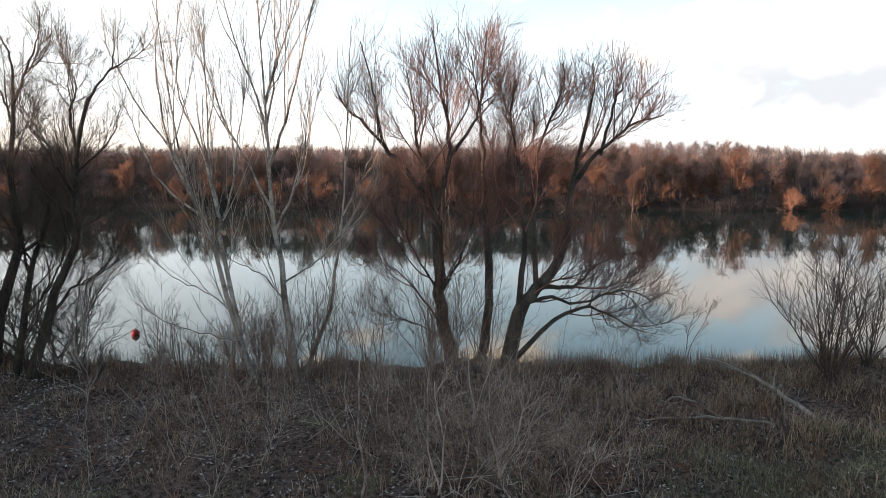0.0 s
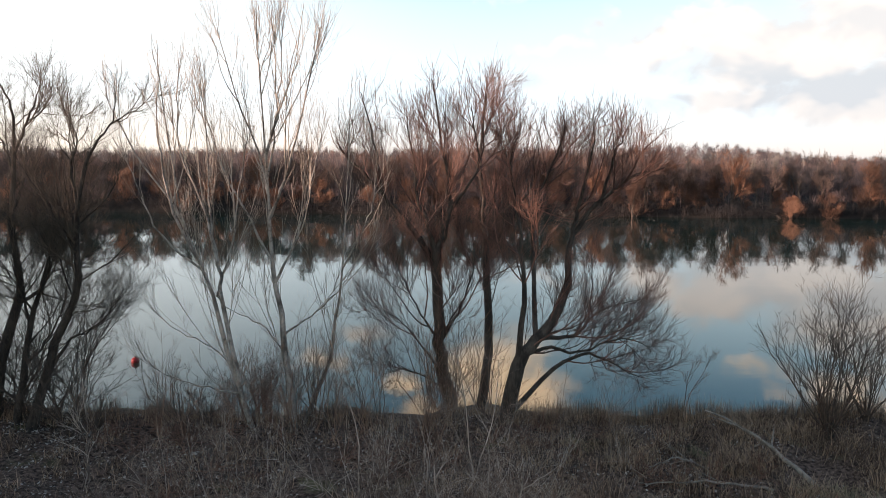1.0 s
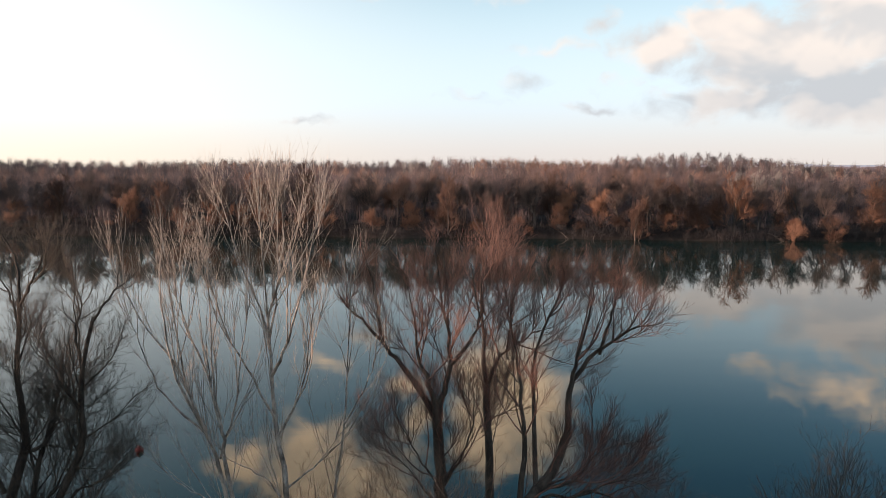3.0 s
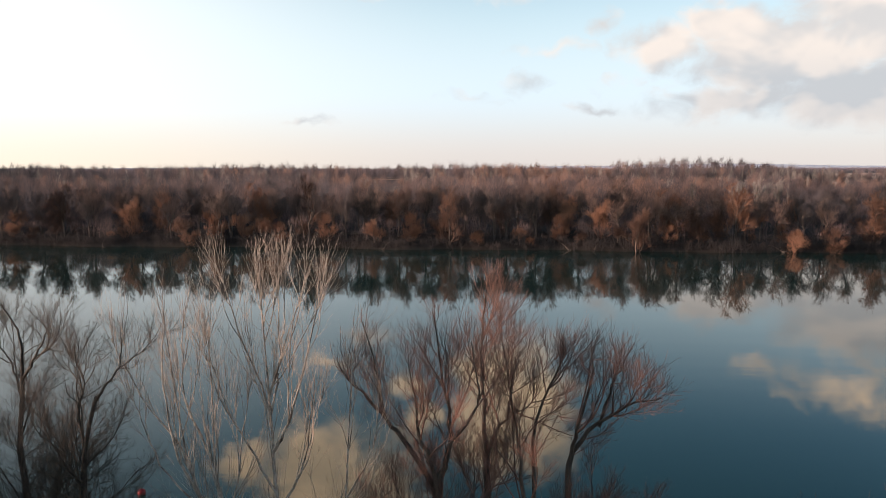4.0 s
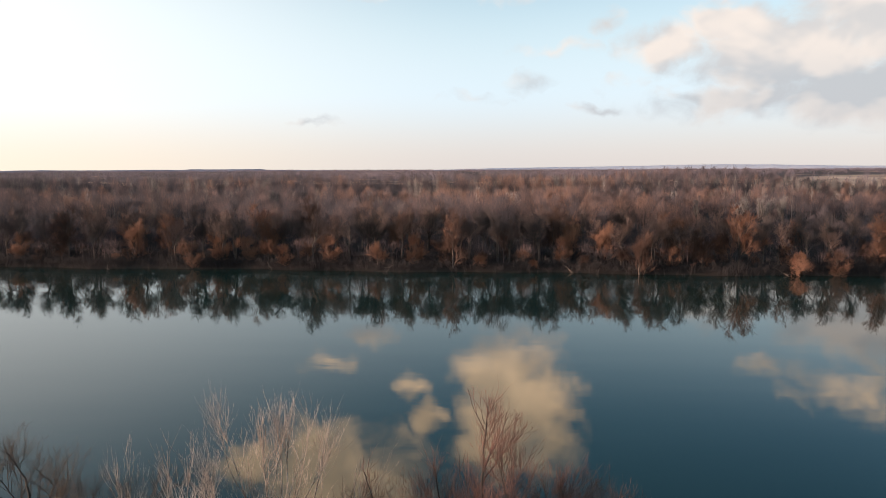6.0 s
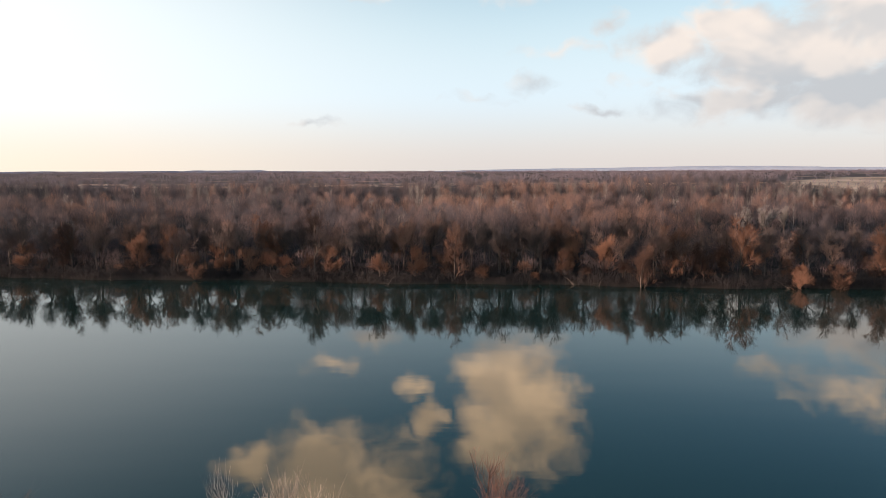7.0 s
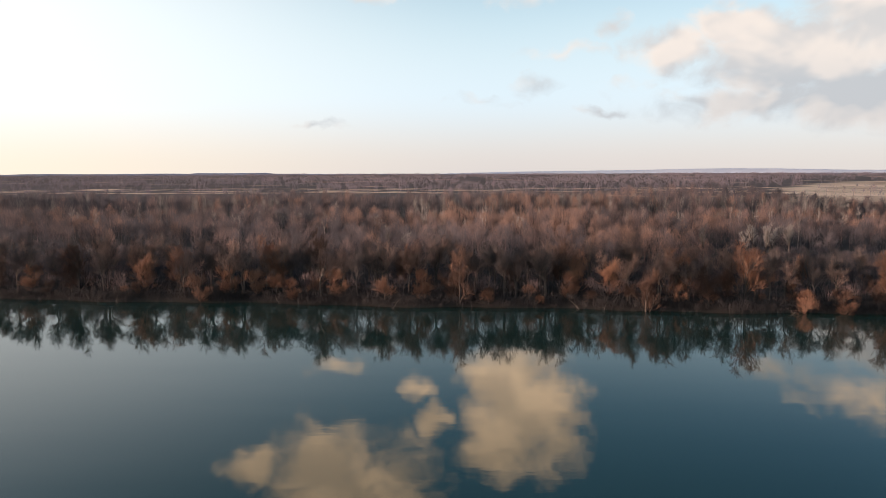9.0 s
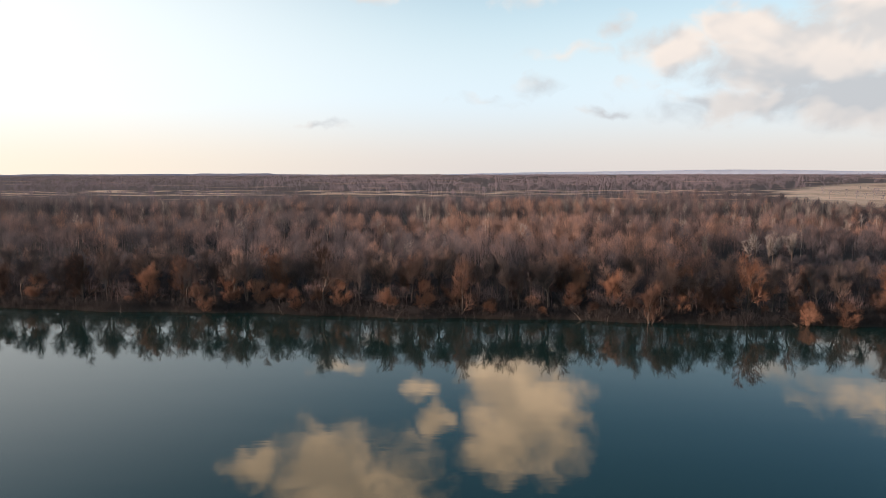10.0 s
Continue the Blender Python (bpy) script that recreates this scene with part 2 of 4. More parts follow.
WATER, GROUND = water_material(), ground_material()
BARK_DARK = surface("willow_bark", (0.028, 0.022, 0.018), (0.10, 0.08, 0.064), 3.0, 0.9, 0.02, 8, stretch=(1, 1, 0.3))
BARK_PALE = surface("poplar_bark", (0.085, 0.068, 0.055), (0.46, 0.395, 0.335), 2.2, 0.6, 0.01, 7, contrast=(0.36, 0.60))
TWIG_WILLOW = surface("willow_twigs", (0.060, 0.036, 0.030), (0.20, 0.10, 0.074), 0.9, 0.6, island=0.3)
TWIG_DARK = surface("dark_twigs", (0.032, 0.026, 0.021), (0.095, 0.072, 0.052), 0.9, 0.8, island=0.25)
TWIG_PALE = surface("poplar_twigs", (0.16, 0.125, 0.10), (0.44, 0.36, 0.29), 1.0, 0.55, island=0.25)
STEM_GREY = surface("shrub_stems", (0.12, 0.088, 0.072), (0.50, 0.405, 0.335), 1.2, 0.75, island=0.5, vary=0.3)
STEM_BROWN = surface("brown_stems", (0.10, 0.062, 0.045), (0.32, 0.20, 0.14), 1.2, 0.8, island=0.3, vary=0.3)
STEM_DARK = surface("dark_brown_stems", (0.045, 0.034, 0.028), (0.13, 0.092, 0.07), 1.2, 0.8, island=0.3)
THICKET = surface("red_brown_stalks", (0.085, 0.043, 0.03), (0.24, 0.13, 0.09), 1.2, 0.8, island=0.4)
GRASS_DRY = surface("dry_grass_blades", (0.085, 0.052, 0.037), (0.42, 0.29, 0.195), 0.6, 0.8, island=0.5)
GRASS_PALE = surface("bleached_grass", (0.34, 0.27, 0.20), (0.66, 0.56, 0.44), 1.0, 0.8, island=0.4)
GRASS_GREEN = surface("dull_green_grass", (0.10, 0.088, 0.05), (0.30, 0.25, 0.145), 0.8, 0.8, island=0.5)
LITTER = surface("fallen_leaves", (0.07, 0.052, 0.042), (0.52, 0.46, 0.41), 1.5, 0.8, island=0.9, contrast=(0.35, 0.95))
DRIFT = surface("grey_driftwood", (0.07, 0.055, 0.046), (0.19, 0.145, 0.115), 1.5, 0.9)
LOG = surface("weathered_wood", (0.15, 0.125, 0.105), (0.36, 0.31, 0.26), 4.0, 0.9, 0.01)
FAR_TWIG = surface("far_tree_twigs", (0.095, 0.075, 0.068), (0.26, 0.170, 0.134), 0.12, 0.8, vary=0.5, island=0.15)
FAR_ORANGE = surface("russet_twigs", (0.088, 0.050, 0.036), (0.25, 0.128, 0.080), 0.2, 0.8, vary=0.55, island=0.15)
FAR_PALE = surface("pale_far_twigs", (0.17, 0.15, 0.135), (0.36, 0.31, 0.275), 0.2, 0.8, vary=0.3)
FAR_BARK = surface("far_bark", (0.06, 0.048, 0.040), (0.15, 0.115, 0.094), 0.5, 0.9, vary=0.3)
WOODS_GREY = surface("grey_woodland_twigs", (0.049, 0.044, 0.049), (0.122, 0.101, 0.105), 0.07, 0.85, fine=5.0, island=0.25, contrast=(0.38, 0.62))
WOODS_RUSSET = surface("russet_woodland_twigs", (0.102, 0.065, 0.054), (0.282, 0.170, 0.130), 0.07, 0.85, fine=5.0, island=0.25, contrast=(0.38, 0.62))
WOODS = surface("woodland_twigs", (0.063, 0.051, 0.052), (0.189, 0.129, 0.118), 0.055, 0.85, fine=5.0, island=0.22, contrast=(0.38, 0.60))
# brush colour darkened to stand for the shade along the far bank
BRUSH_SHADED = surface("shaded_brush_twigs", (0.022, 0.020, 0.020), (0.057, 0.047, 0.044), 0.15, 0.9, island=0.25)
# slight blue-purple of far-off haze mixed into the twig colours
BELTS_HAZED = surface("hazed_far_twigs", (0.085, 0.074, 0.088), (0.185, 0.15, 0.165), 0.01, 0.95, island=0.3)
# ridge and hills carry the distant haze in their base colours
HILL_HAZY = surface("hazy_hill_woods", (0.21, 0.215, 0.27), (0.30, 0.30, 0.36), 0.004, 0.95)
HILL_PALE_HAZY = surface("hazy_pale_hills", (0.50, 0.52, 0.58), (0.60, 0.61, 0.66), 0.002, 0.95)

# ---- geometry helpers ----
rng = np.random.default_rng(11)


def mesh_of(name, verts, quads=None, tris=None, material=None, smooth=False):
    """A mesh from vertex and face arrays."""
    me = bpy.data.meshes.new(name)
    verts = np.asarray(verts, dtype=np.float32).reshape(-1, 3)
    quads = np.zeros((0, 4), np.int32) if quads is None else np.asarray(quads, np.int32).reshape(-1, 4)
    tris = np.zeros((0, 3), np.int32) if tris is None else np.asarray(tris, np.int32).reshape(-1, 3)
    me.vertices.add(len(verts))
    me.vertices.foreach_set("co", verts.ravel())
    me.loops.add(quads.size + tris.size)
    me.loops.foreach_set("vertex_index", np.concatenate((quads.ravel(), tris.ravel())))
    me.polygons.add(len(quads) + len(tris))
    starts = np.concatenate((np.arange(len(quads)) * 4, quads.size + np.arange(len(tris)) * 3)).astype(np.int32)
    me.polygons.foreach_set("loop_start", starts)
    me.polygons.foreach_set("use_smooth", np.full(len(starts), smooth))
    me.update(calc_edges=True)
    if material:
        me.materials.append(material)
    return me


class Heap:
    """Gathers vertices and faces for one mesh."""

    def __init__(self):
        self.v, self.q, self.t, self.n = [], [], [], 0

    def add(self, verts, quads=None, tris=None):
        self.v.append(verts.reshape(-1, 3))
        if quads is not None:
            self.q.append(quads.reshape(-1, 4) + self.n)
        if tris is not None:
            self.t.append(tris.reshape(-1, 3) + self.n)
        self.n += len(self.v[-1])

    def mesh(self, name, material, smooth=False):
        return mesh_of(name, np.concatenate(self.v), np.concatenate(self.q) if self.q else None,
                       np.concatenate(self.t) if self.t else None, material, smooth)


def unit(v):
    return v / np.maximum(np.linalg.norm(v, axis=-1, keepdims=True), 1e-9)


def tubes(heap, P, R, sides):
    """Tapered tubes along the paths P (N, n, 3) with radii R (N, n)."""
    N, n, _ = P.shape
    tan = np.empty_like(P)
    tan[:, 1:-1] = P[:, 2:] - P[:, :-2]
    tan[:, 0], tan[:, -1] = P[:, 1] - P[:, 0], P[:, -1] - P[:, -2]
    tan = unit(tan)
    ref = np.where(np.abs(tan[:, :1, 1:2]) < 0.8, np.array([0.0, 1.0, 0.0]), np.array([1.0, 0.0, 0.0]))
    a = unit(np.cross(tan, ref))
    b = np.cross(tan, a)
    ang = np.arange(sides) * 2 * np.pi / sides
    ring = P[:, :, None] + R[:, :, None, None] * (np.cos(ang)[:, None] * a[:, :, None] + np.sin(ang)[:, None] * b[:, :, None])
    k = np.arange(sides)
    i0 = (np.arange(N)[:, None, None] * n + np.arange(n - 1)[None, :, None]) * sides
    q = np.stack((i0 + k, i0 + (k + 1) % sides, i0 + sides + (k + 1) % sides, i0 + sides + k), -1)
    heap.add(ring, q)


def spikes(heap, A, B, r, sides=3):
    """Thin spikes of three (or two) faces from A to B (N, 3), of root radius r."""
    d = unit(B - A)
    ref = np.where(np.abs(d[:, 1:2]) < 0.8, np.array([0.0, 1.0, 0.0]), np.array([1.0, 0.0, 0.0]))
    a = unit(np.cross(d, ref))
    b = np.cross(d, a)
    r = np.broadcast_to(r, (len(A),))[:, None]
    V = np.stack((A + r * a, A - r * (0.5 * a - 0.87 * b), A - r * (0.5 * a + 0.87 * b), B), 1)
    i = np.arange(len(A))[:, None, None] * 4
    heap.add(V, None, i + np.array([[0, 1, 3], [1, 2, 3], [2, 0, 3]][:sides]))


def shoots(P, R, count, length, angle, thick, n, up=0.25, wiggle=0.12, t0=0.15, t1=1.0, taper=0.35, vary=0.35, fall=0.5):
    """Side shoots on the branches P, R: their paths and radii. count: for each branch, a number or an array."""
    N = len(P)
    c = np.broadcast_to(np.asarray(count, int), (N,))
    own = np.repeat(np.arange(N), c)
    M = len(own)
    u = rng.uniform(t0, t1, M)
    f = u * (P.shape[1] - 1)
    i = np.minimum(f.astype(int), P.shape[1] - 2)
    w = (f - i)[:, None]
    pos = P[own, i] * (1 - w) + P[own, i + 1] * w
    tan = unit(P[own, i + 1] - P[own, i])
    pr = R[own, i]
    perp = unit(np.cross(tan, rng.normal(size=(M, 3))))
    th = np.radians(rng.normal(angle, angle * 0.25, M))[:, None]
    d = unit(np.cos(th) * tan + np.sin(th) * perp)
    ln = length * rng.uniform(1 - vary, 1 + vary, M) * (1.15 - fall * u)
    r0 = np.minimum(thick * rng.uniform(0.75, 1.2, M), pr * 0.75)
    out = np.empty((M, n, 3))
    out[:, 0] = pos
    for k in range(1, n):
        d = unit(d + rng.normal(size=(M, 3)) * wiggle + np.array([0, 0, up / (n - 1)]))
        out[:, k] = out[:, k - 1] + d * (ln / (n - 1))[:, None]
    return out, r0[:, None] * np.linspace(1, taper, n)[None]


def spline(points, n):
    """A smooth path of n points through the given ones."""
    p = np.array(points, float)
    p = np.concatenate((2 * p[:1] - p[1:2], p, 2 * p[-1:] - p[-2:-1]))
    m = len(p) - 3
    out = []
    for s in np.linspace(0, m - 1e-6, n):
        k, u = int(s), s - int(s)
        a, b, c, d = p[k:k + 4]
        out.append(0.5 * (2 * b + (c - a) * u + (2 * a - 5 * b + 4 * c - d) * u * u + (3 * b - a - 3 * c + d) * u ** 3))
    return np.array(out)


def thing(name, label, category, at=(0, 0, 0), group=""):
    ob = new(name)
    ob.location = at
    return tagged(ob, label, category, group)


def part(name, me, parent, label=""):
    ob = new(name, me)
    ob.parent = parent
    if label:
        tagged(ob, label)
    return ob


# ---- ground and river ----
def near_edge(x):
    return 20.6 + 0.35 * np.sin(x * 0.45 + 1.0) + 0.25 * np.sin(x * 1.3) - 0.03 * np.abs(x)


def far_edge(x):
    return 140.4 - 0.085 * np.clip(x, -400, 400) + 0.8 * np.sin(x * 0.11) + 0.5 * np.sin(x * 0.31 + 2)


def step(v, a, b):
    u = np.clip((v - a) / (b - a), 0, 1)
    return u * u * (3 - 2 * u)


def ground_height(x, y):
    x, y = np.asarray(x, float), np.asarray(y, float)
    e, f = near_edge(x), far_edge(x)
    bumps = 0.07 * np.sin(x * 1.9 + np.sin(y * 1.3)) + 0.06 * np.sin(y * 2.3 + x * 0.7) + 0.05 * np.sin(x * 4.1 - y * 3.3)
    near = 2.28 + bumps + 0.2 * step(x, 6, 11)
    z = near - (near + 1.6) * step(y, e - 0.6, e + 6.5)
    z = np.where(y > 60, -1.6 + 3.0 * step(y, f - 4, f + 2.5) + 1.1 * step(y, f + 5, f + 9), z)
    return z + np.where(y > f + 3, 0.25 * np.sin(x * 0.21) * np.sin(y * 0.17), 0)


def graded(parts):
    return np.unique(np.concatenate([np.linspace(a, b, n) for a, b, n in parts]).round(4))


def build_ground():
    xs = graded([(-4900, -400, 12), (-400, -90, 32), (-90, -16, 40), (-16, 16, 100), (16, 90, 40), (90, 400, 32), (400, 4900, 12)])
    ys = graded([(-4900, -100, 8), (-100, 4, 20), (4, 28, 80), (28, 120, 12), (120, 165, 40), (165, 400, 30), (400, 4900, 24)])
    X, Y = np.meshgrid(xs, ys)
    V = np.stack((X, Y, ground_height(X, Y)), -1)
    w = len(xs)
    i = (np.arange(len(ys) - 1)[:, None] * w + np.arange(w - 1)[None]).ravel()
    me = mesh_of("ground", V, np.stack((i, i + 1, i + w + 1, i + w), -1), None, GROUND, True)
    tagged(new("ground", me), "dark earth banks with dry scrub and pale far fields", "ground", kind="structure")
    xs = graded([(-4900, -300, 6), (-300, 300, 30), (300, 4900, 6)])
    V, F = [], []
    for x in xs:
        V += [(x, 20.0, 0), (x, float(far_edge(np.array(x))) + 3, 0)]
    n = np.arange(len(xs) - 1)[:, None] * 2
    me = mesh_of("river", V, n + np.array([[0, 2, 3, 1]]), None, WATER)
    tagged(new("water", me), "calm blue-green river mirroring sky and trees", "river", kind="structure")


build_ground()


# ---- trees of the near bank ----
def limb_path(points, n, sway):
    p = spline(points, n)
    u = np.linspace(0, 1, n)[:, None]
    p = p + rng.normal(size=p.shape) * 0.025 * np.sin(u * np.pi)
    p[:, 1] += sway[0] * np.sin(0.8 * p[:, 0] + 0.55 * p[:, 2] + sway[1]) - sway[0] * np.sin(0.55 * 2.5 + sway[1])
    return p


def bank_tree(name, label, category, limbs, bark, twig, sway=(0.7, 0.0), dens=1.0, long=1.0, up=0.3, spread=42, fine=1.0, bough=0.9, slim=1.0, cap=11.9, wig=1.0, tip=3, angle=36, ease=(99.0, 0.0, 1), group="trees of the near bank"):
    """A bare tree: guided trunk and limbs, then branches, side shoots and twigs grown on them.
    ease: beyond this x, to the side of the sign, the crown grows lower by so much a metre.
    limbs: (radius at the root, radius at the end, first share without shoots, points)."""
    global rng
    base = limbs[0][3][0]
    rng = np.random.default_rng(int(abs(base[0]) * 1000 + base[1] * 10))

    def within(P, R):
        """Leaves out the shoots that would rise over the crown's height."""
        k = P[:, -1, 2] < cap + rng.normal(0, 0.35, len(P)) - ease[1] * np.maximum(0, (P[:, -1, 0] - ease[0]) * ease[2])
        return P[k], R[k]

    tree = thing(name, label, category, base, group)
    off = np.array(base)
    first = []
    for k, (r0, r1, bare, points) in enumerate(limbs):
        n = 14
        if k == 0:
            points = [(points[0][0], points[0][1], points[0][2] - 0.5)] + list(points)
        whole = spline(points, 40)
        keep = (37 if k else 40) if bark is BARK_DARK else (37 if k else 38)
        p = limb_path(whole[:keep:3], n, sway)
        r0 = r0 * (0.78 if k and bark is BARK_DARK else 0.85)
        r = r1 * 0.8 + (r0 - r1 * 0.8) * np.linspace(1, 0, n) ** 1.25
        if k == 0:
            r[:2] *= (1.5, 1.2)
        h = Heap()
        tubes(h, (p - off)[None], r[None], 8)
        bough_part = part("trunk" if k == 0 else "limb", h.mesh("trunk" if k == 0 else "limb", bark, True), tree)
        ln = np.linalg.norm(np.diff(p, axis=0), axis=1).sum()
        first.append((p[None], r[None], bare, ln, bough_part))
    for p, r, bare, ln, holder in first:
        crown = Heap()
        c = max(2, int(ln * 2.0 * (1 - bare) * dens))
        # boughs
        Pb, Rb = within(*shoots(p, r, max(1, int(ln * bough * (1 - bare))), 2.5 * long, spread, 0.028 * slim, 9, up, 0.12 * wig, bare, 0.9, fall=0.75))
        tubes(crown, Pb - off, Rb, 5)
        # branches on limbs and boughs, and leading shoots at the tips
        P1, R1 = within(*shoots(p, r, c, 1.9 * long, spread, 0.013 * slim, 8, up, 0.13 * wig, bare, 1.0, fall=0.8))
        Pc, Rc = within(*shoots(Pb, Rb, max(2, round(5 * dens)), 1.3 * long, spread * 0.9, 0.010, 7, up, 0.13 * wig, 0.2, 1.0))
        Pt, Rt = within(*shoots(p, r, tip, 1.0 * long, 18, 0.009, 6, up, 0.08 * wig, 0.8, 1.0))
        tubes(crown, P1 - off, R1, 4)
        tubes(crown, Pc - off, Rc, 4)
        tubes(crown, Pt - off, Rt, 4)
        for P, R, m2 in ((P1, R1, 8), (Pt, Rt, 8), (Pc, Rc, 7)):
            P2, R2 = within(*shoots(P, R, max(1, round(m2 * fine)), 0.8 * long, angle, 0.0046, 5, up * 0.7, 0.15 * wig, 0.12, 1.0))
            tubes(crown, P2 - off, R2, 3)
            P3, R3 = within(*shoots(P2, R2, max(1, round(4 * fine)), 0.44 * long, angle, 0.003, 2, up * 0.5, 0.1, 0.12, 1.0))
            spikes(crown, P3[:, 0] - off, P3[:, 1] - off, 0.003, 2)
        part("branch_spray", crown.mesh("branch_spray", twig), holder)
    return tree


bank_tree("willow_tree", "tall dark bare willow with forked trunk at the water's edge", "tree", [
    (0.26, 0.16, 0.45, [(0.05, 20.6, 2.2), (-0.27, 20.6, 3.63), (-0.30, 20.6, 4.68), (-0.40, 20.6, 6.21), (-0.41, 20.6, 7.08)]),
    (0.12, 0.03, 0.25, [(-0.41, 20.6, 6.5), (-0.93, 20.8, 7.43), (-1.51, 21.1, 8.01), (-1.85, 21.2, 8.41), (-2.41, 21.2, 9.04), (-2.88, 21.2, 9.44), (-3.32, 21.2, 10.15)]),
    (0.06, 0.015, 0.1, [(-1.87, 21.2, 8.42), (-2.04, 21.3, 9.24), (-2.17, 21.4, 9.98), (-2.38, 21.4, 10.91), (-2.50, 21.4, 11.35)]),
    (0.10, 0.018, 0.2, [(-0.41, 20.6, 6.9), (-0.66, 20.4, 7.79), (-0.89, 20.4, 8.49), (-1.03, 20.4, 9.61), (-1.21, 20.4, 10.6)]),
    (0.12, 0.018, 0.2, [(-0.41, 20.6, 7.0), (-0.18, 20.6, 7.48), (-0.04, 20.6, 8.21), (-0.08, 20.6, 8.96), (-0.27, 20.6, 9.90), (-0.46, 20.6, 11.19), (-0.62, 20.6, 11.8)]),
    (0.07, 0.015, 0.2, [(-0.04, 20.6, 8.15), (0.42, 20.3, 8.75), (0.71, 20.1, 9.30), (0.60, 20.0, 10.19), (0.46, 20.0, 11.1)]),
    (0.05, 0.012, 0.15, [(-0.25, 20.6, 3.3), (-0.9, 20.9, 4.2), (-1.7, 21.2, 4.9), (-2.6, 21.3, 5.3)]),
    (0.05, 0.012, 0.15, [(-0.27, 20.6, 4.2), (-0.8, 20.3, 5.2), (-1.3, 20.1, 6.2), (-1.7, 20.0, 7.2)]),
    (0.07, 0.014, 0.2, [(-0.27, 20.6, 4.4), (0.15, 20.8, 5.2), (0.55, 20.9, 6.3), (0.6, 20.9, 7.6)]),
    (0.04, 0.012, 0.1, [(-0.1, 20.6, 2.9), (-0.8, 20.2, 3.4), (-1.5, 20.0, 3.7), (-2.2, 20.0, 3.9)]),
], BARK_DARK, TWIG_WILLOW, (0.6, 0.4), 1.3, 0.93, 0.8, 36, 1.25, 1.5, angle=30, ease=(-2.2, 1.4, -1))
bank_tree("willow_tree", "slender dark bare willow beside the forked willows", "tree", [
    (0.19, 0.12, 0.5, [(0.85, 21.2, 2.1), (1.04, 21.2, 3.53), (1.10, 21.2, 4.80), (1.02, 21.2, 6.16), (1.00, 21.2, 7.14)]),
    (0.10, 0.016, 0.15, [(1.00, 21.2, 7.0), (0.90, 21.7, 8.05), (0.88, 22.5, 9.75), (1.02, 23.3, 11.3), (1.10, 23.7, 12.2)]),
    (0.08, 0.018, 0.25, [(1.00, 21.2, 6.9), (1.37, 21.0, 7.79), (1.80, 21.0, 8.20), (2.29, 21.0, 8.50), (2.39, 21.0, 9.53)]),
    (0.05, 0.014, 0.1, [(1.60, 21.0, 8.0), (1.74, 21.5, 8.94), (1.54, 21.8, 9.83), (1.40, 21.8, 10.7)]),
], BARK_DARK, TWIG_WILLOW, (0.5, 2.0), 1.35, 0.95, 0.8, 36, 1.35, 1.6, cap=12.5, angle=30, ease=(1.6, 0.9, 1))
bank_tree("willow_tree", "leaning dark willow with low boughs over the water", "tree", [
    (0.30, 0.15, 0.4, [(1.50, 20.2, 2.3), (1.86, 20.2, 4.03), (2.25, 20.2, 4.54), (2.83, 20.2, 5.15), (3.25, 20.2, 6.04)]),
    (0.13, 0.016, 0.2, [(3.25, 20.2, 6.0), (3.32, 20.4, 7.16), (3.78, 20.6, 7.92), (4.25, 20.6, 8.50), (4.85, 20.6, 9.0), (5.4, 20.6, 9.15), (5.85, 20.6, 9.3)]),
    (0.12, 0.016, 0.3, [(1.80, 20.2, 3.9), (1.92, 20.0, 5.47), (1.94, 20.0, 6.80), (1.81, 20.0, 8.10), (1.60, 20.0, 9.45), (2.00, 20.0, 10.6)]),
    (0.10, 0.016, 0.3, [(2.30, 20.2, 4.5), (2.30, 20.7, 6.19), (2.38, 20.9, 7.92), (2.85, 20.9, 9.36), (3.12, 20.9, 10.29), (2.92, 20.9, 10.9)]),
    (0.09, 0.016, 0.2, [(3.32, 20.4, 7.09), (3.55, 20.4, 8.30), (3.80, 20.4, 9.78), (3.69, 20.4, 10.8)]),
    (0.07, 0.016, 0.1, [(4.11, 20.6, 8.18), (4.43, 20.7, 9.62), (4.77, 20.7, 10.5)]),
    (0.09, 0.018, 0.3, [(2.45, 20.2, 4.62), (3.56, 20.7, 4.57), (4.39, 21.0, 5.14), (5.9, 21.0, 5.57)]),
    (0.11, 0.018, 0.3, [(1.60, 20.2, 2.5), (2.65, 21.0, 3.41), (3.51, 21.6, 3.64), (4.15, 21.8, 3.69), (4.80, 21.8, 3.42), (5.57, 21.8, 2.97), (6.20, 21.8, 2.8)]),
    (0.08, 0.016, 0.3, [(2.10, 20.2, 4.25), (2.73, 20.5, 4.29), (3.54, 20.8, 4.03), (4.46, 20.8, 4.26), (5.34, 20.8, 4.26), (6.05, 20.8, 3.8)]),
], BARK_DARK, TWIG_WILLOW, (0.5, 1.2), 1.3, 0.93, 0.75, 38, 1.3, 1.6, cap=11.1, angle=31, ease=(4.7, 0.9, 1))
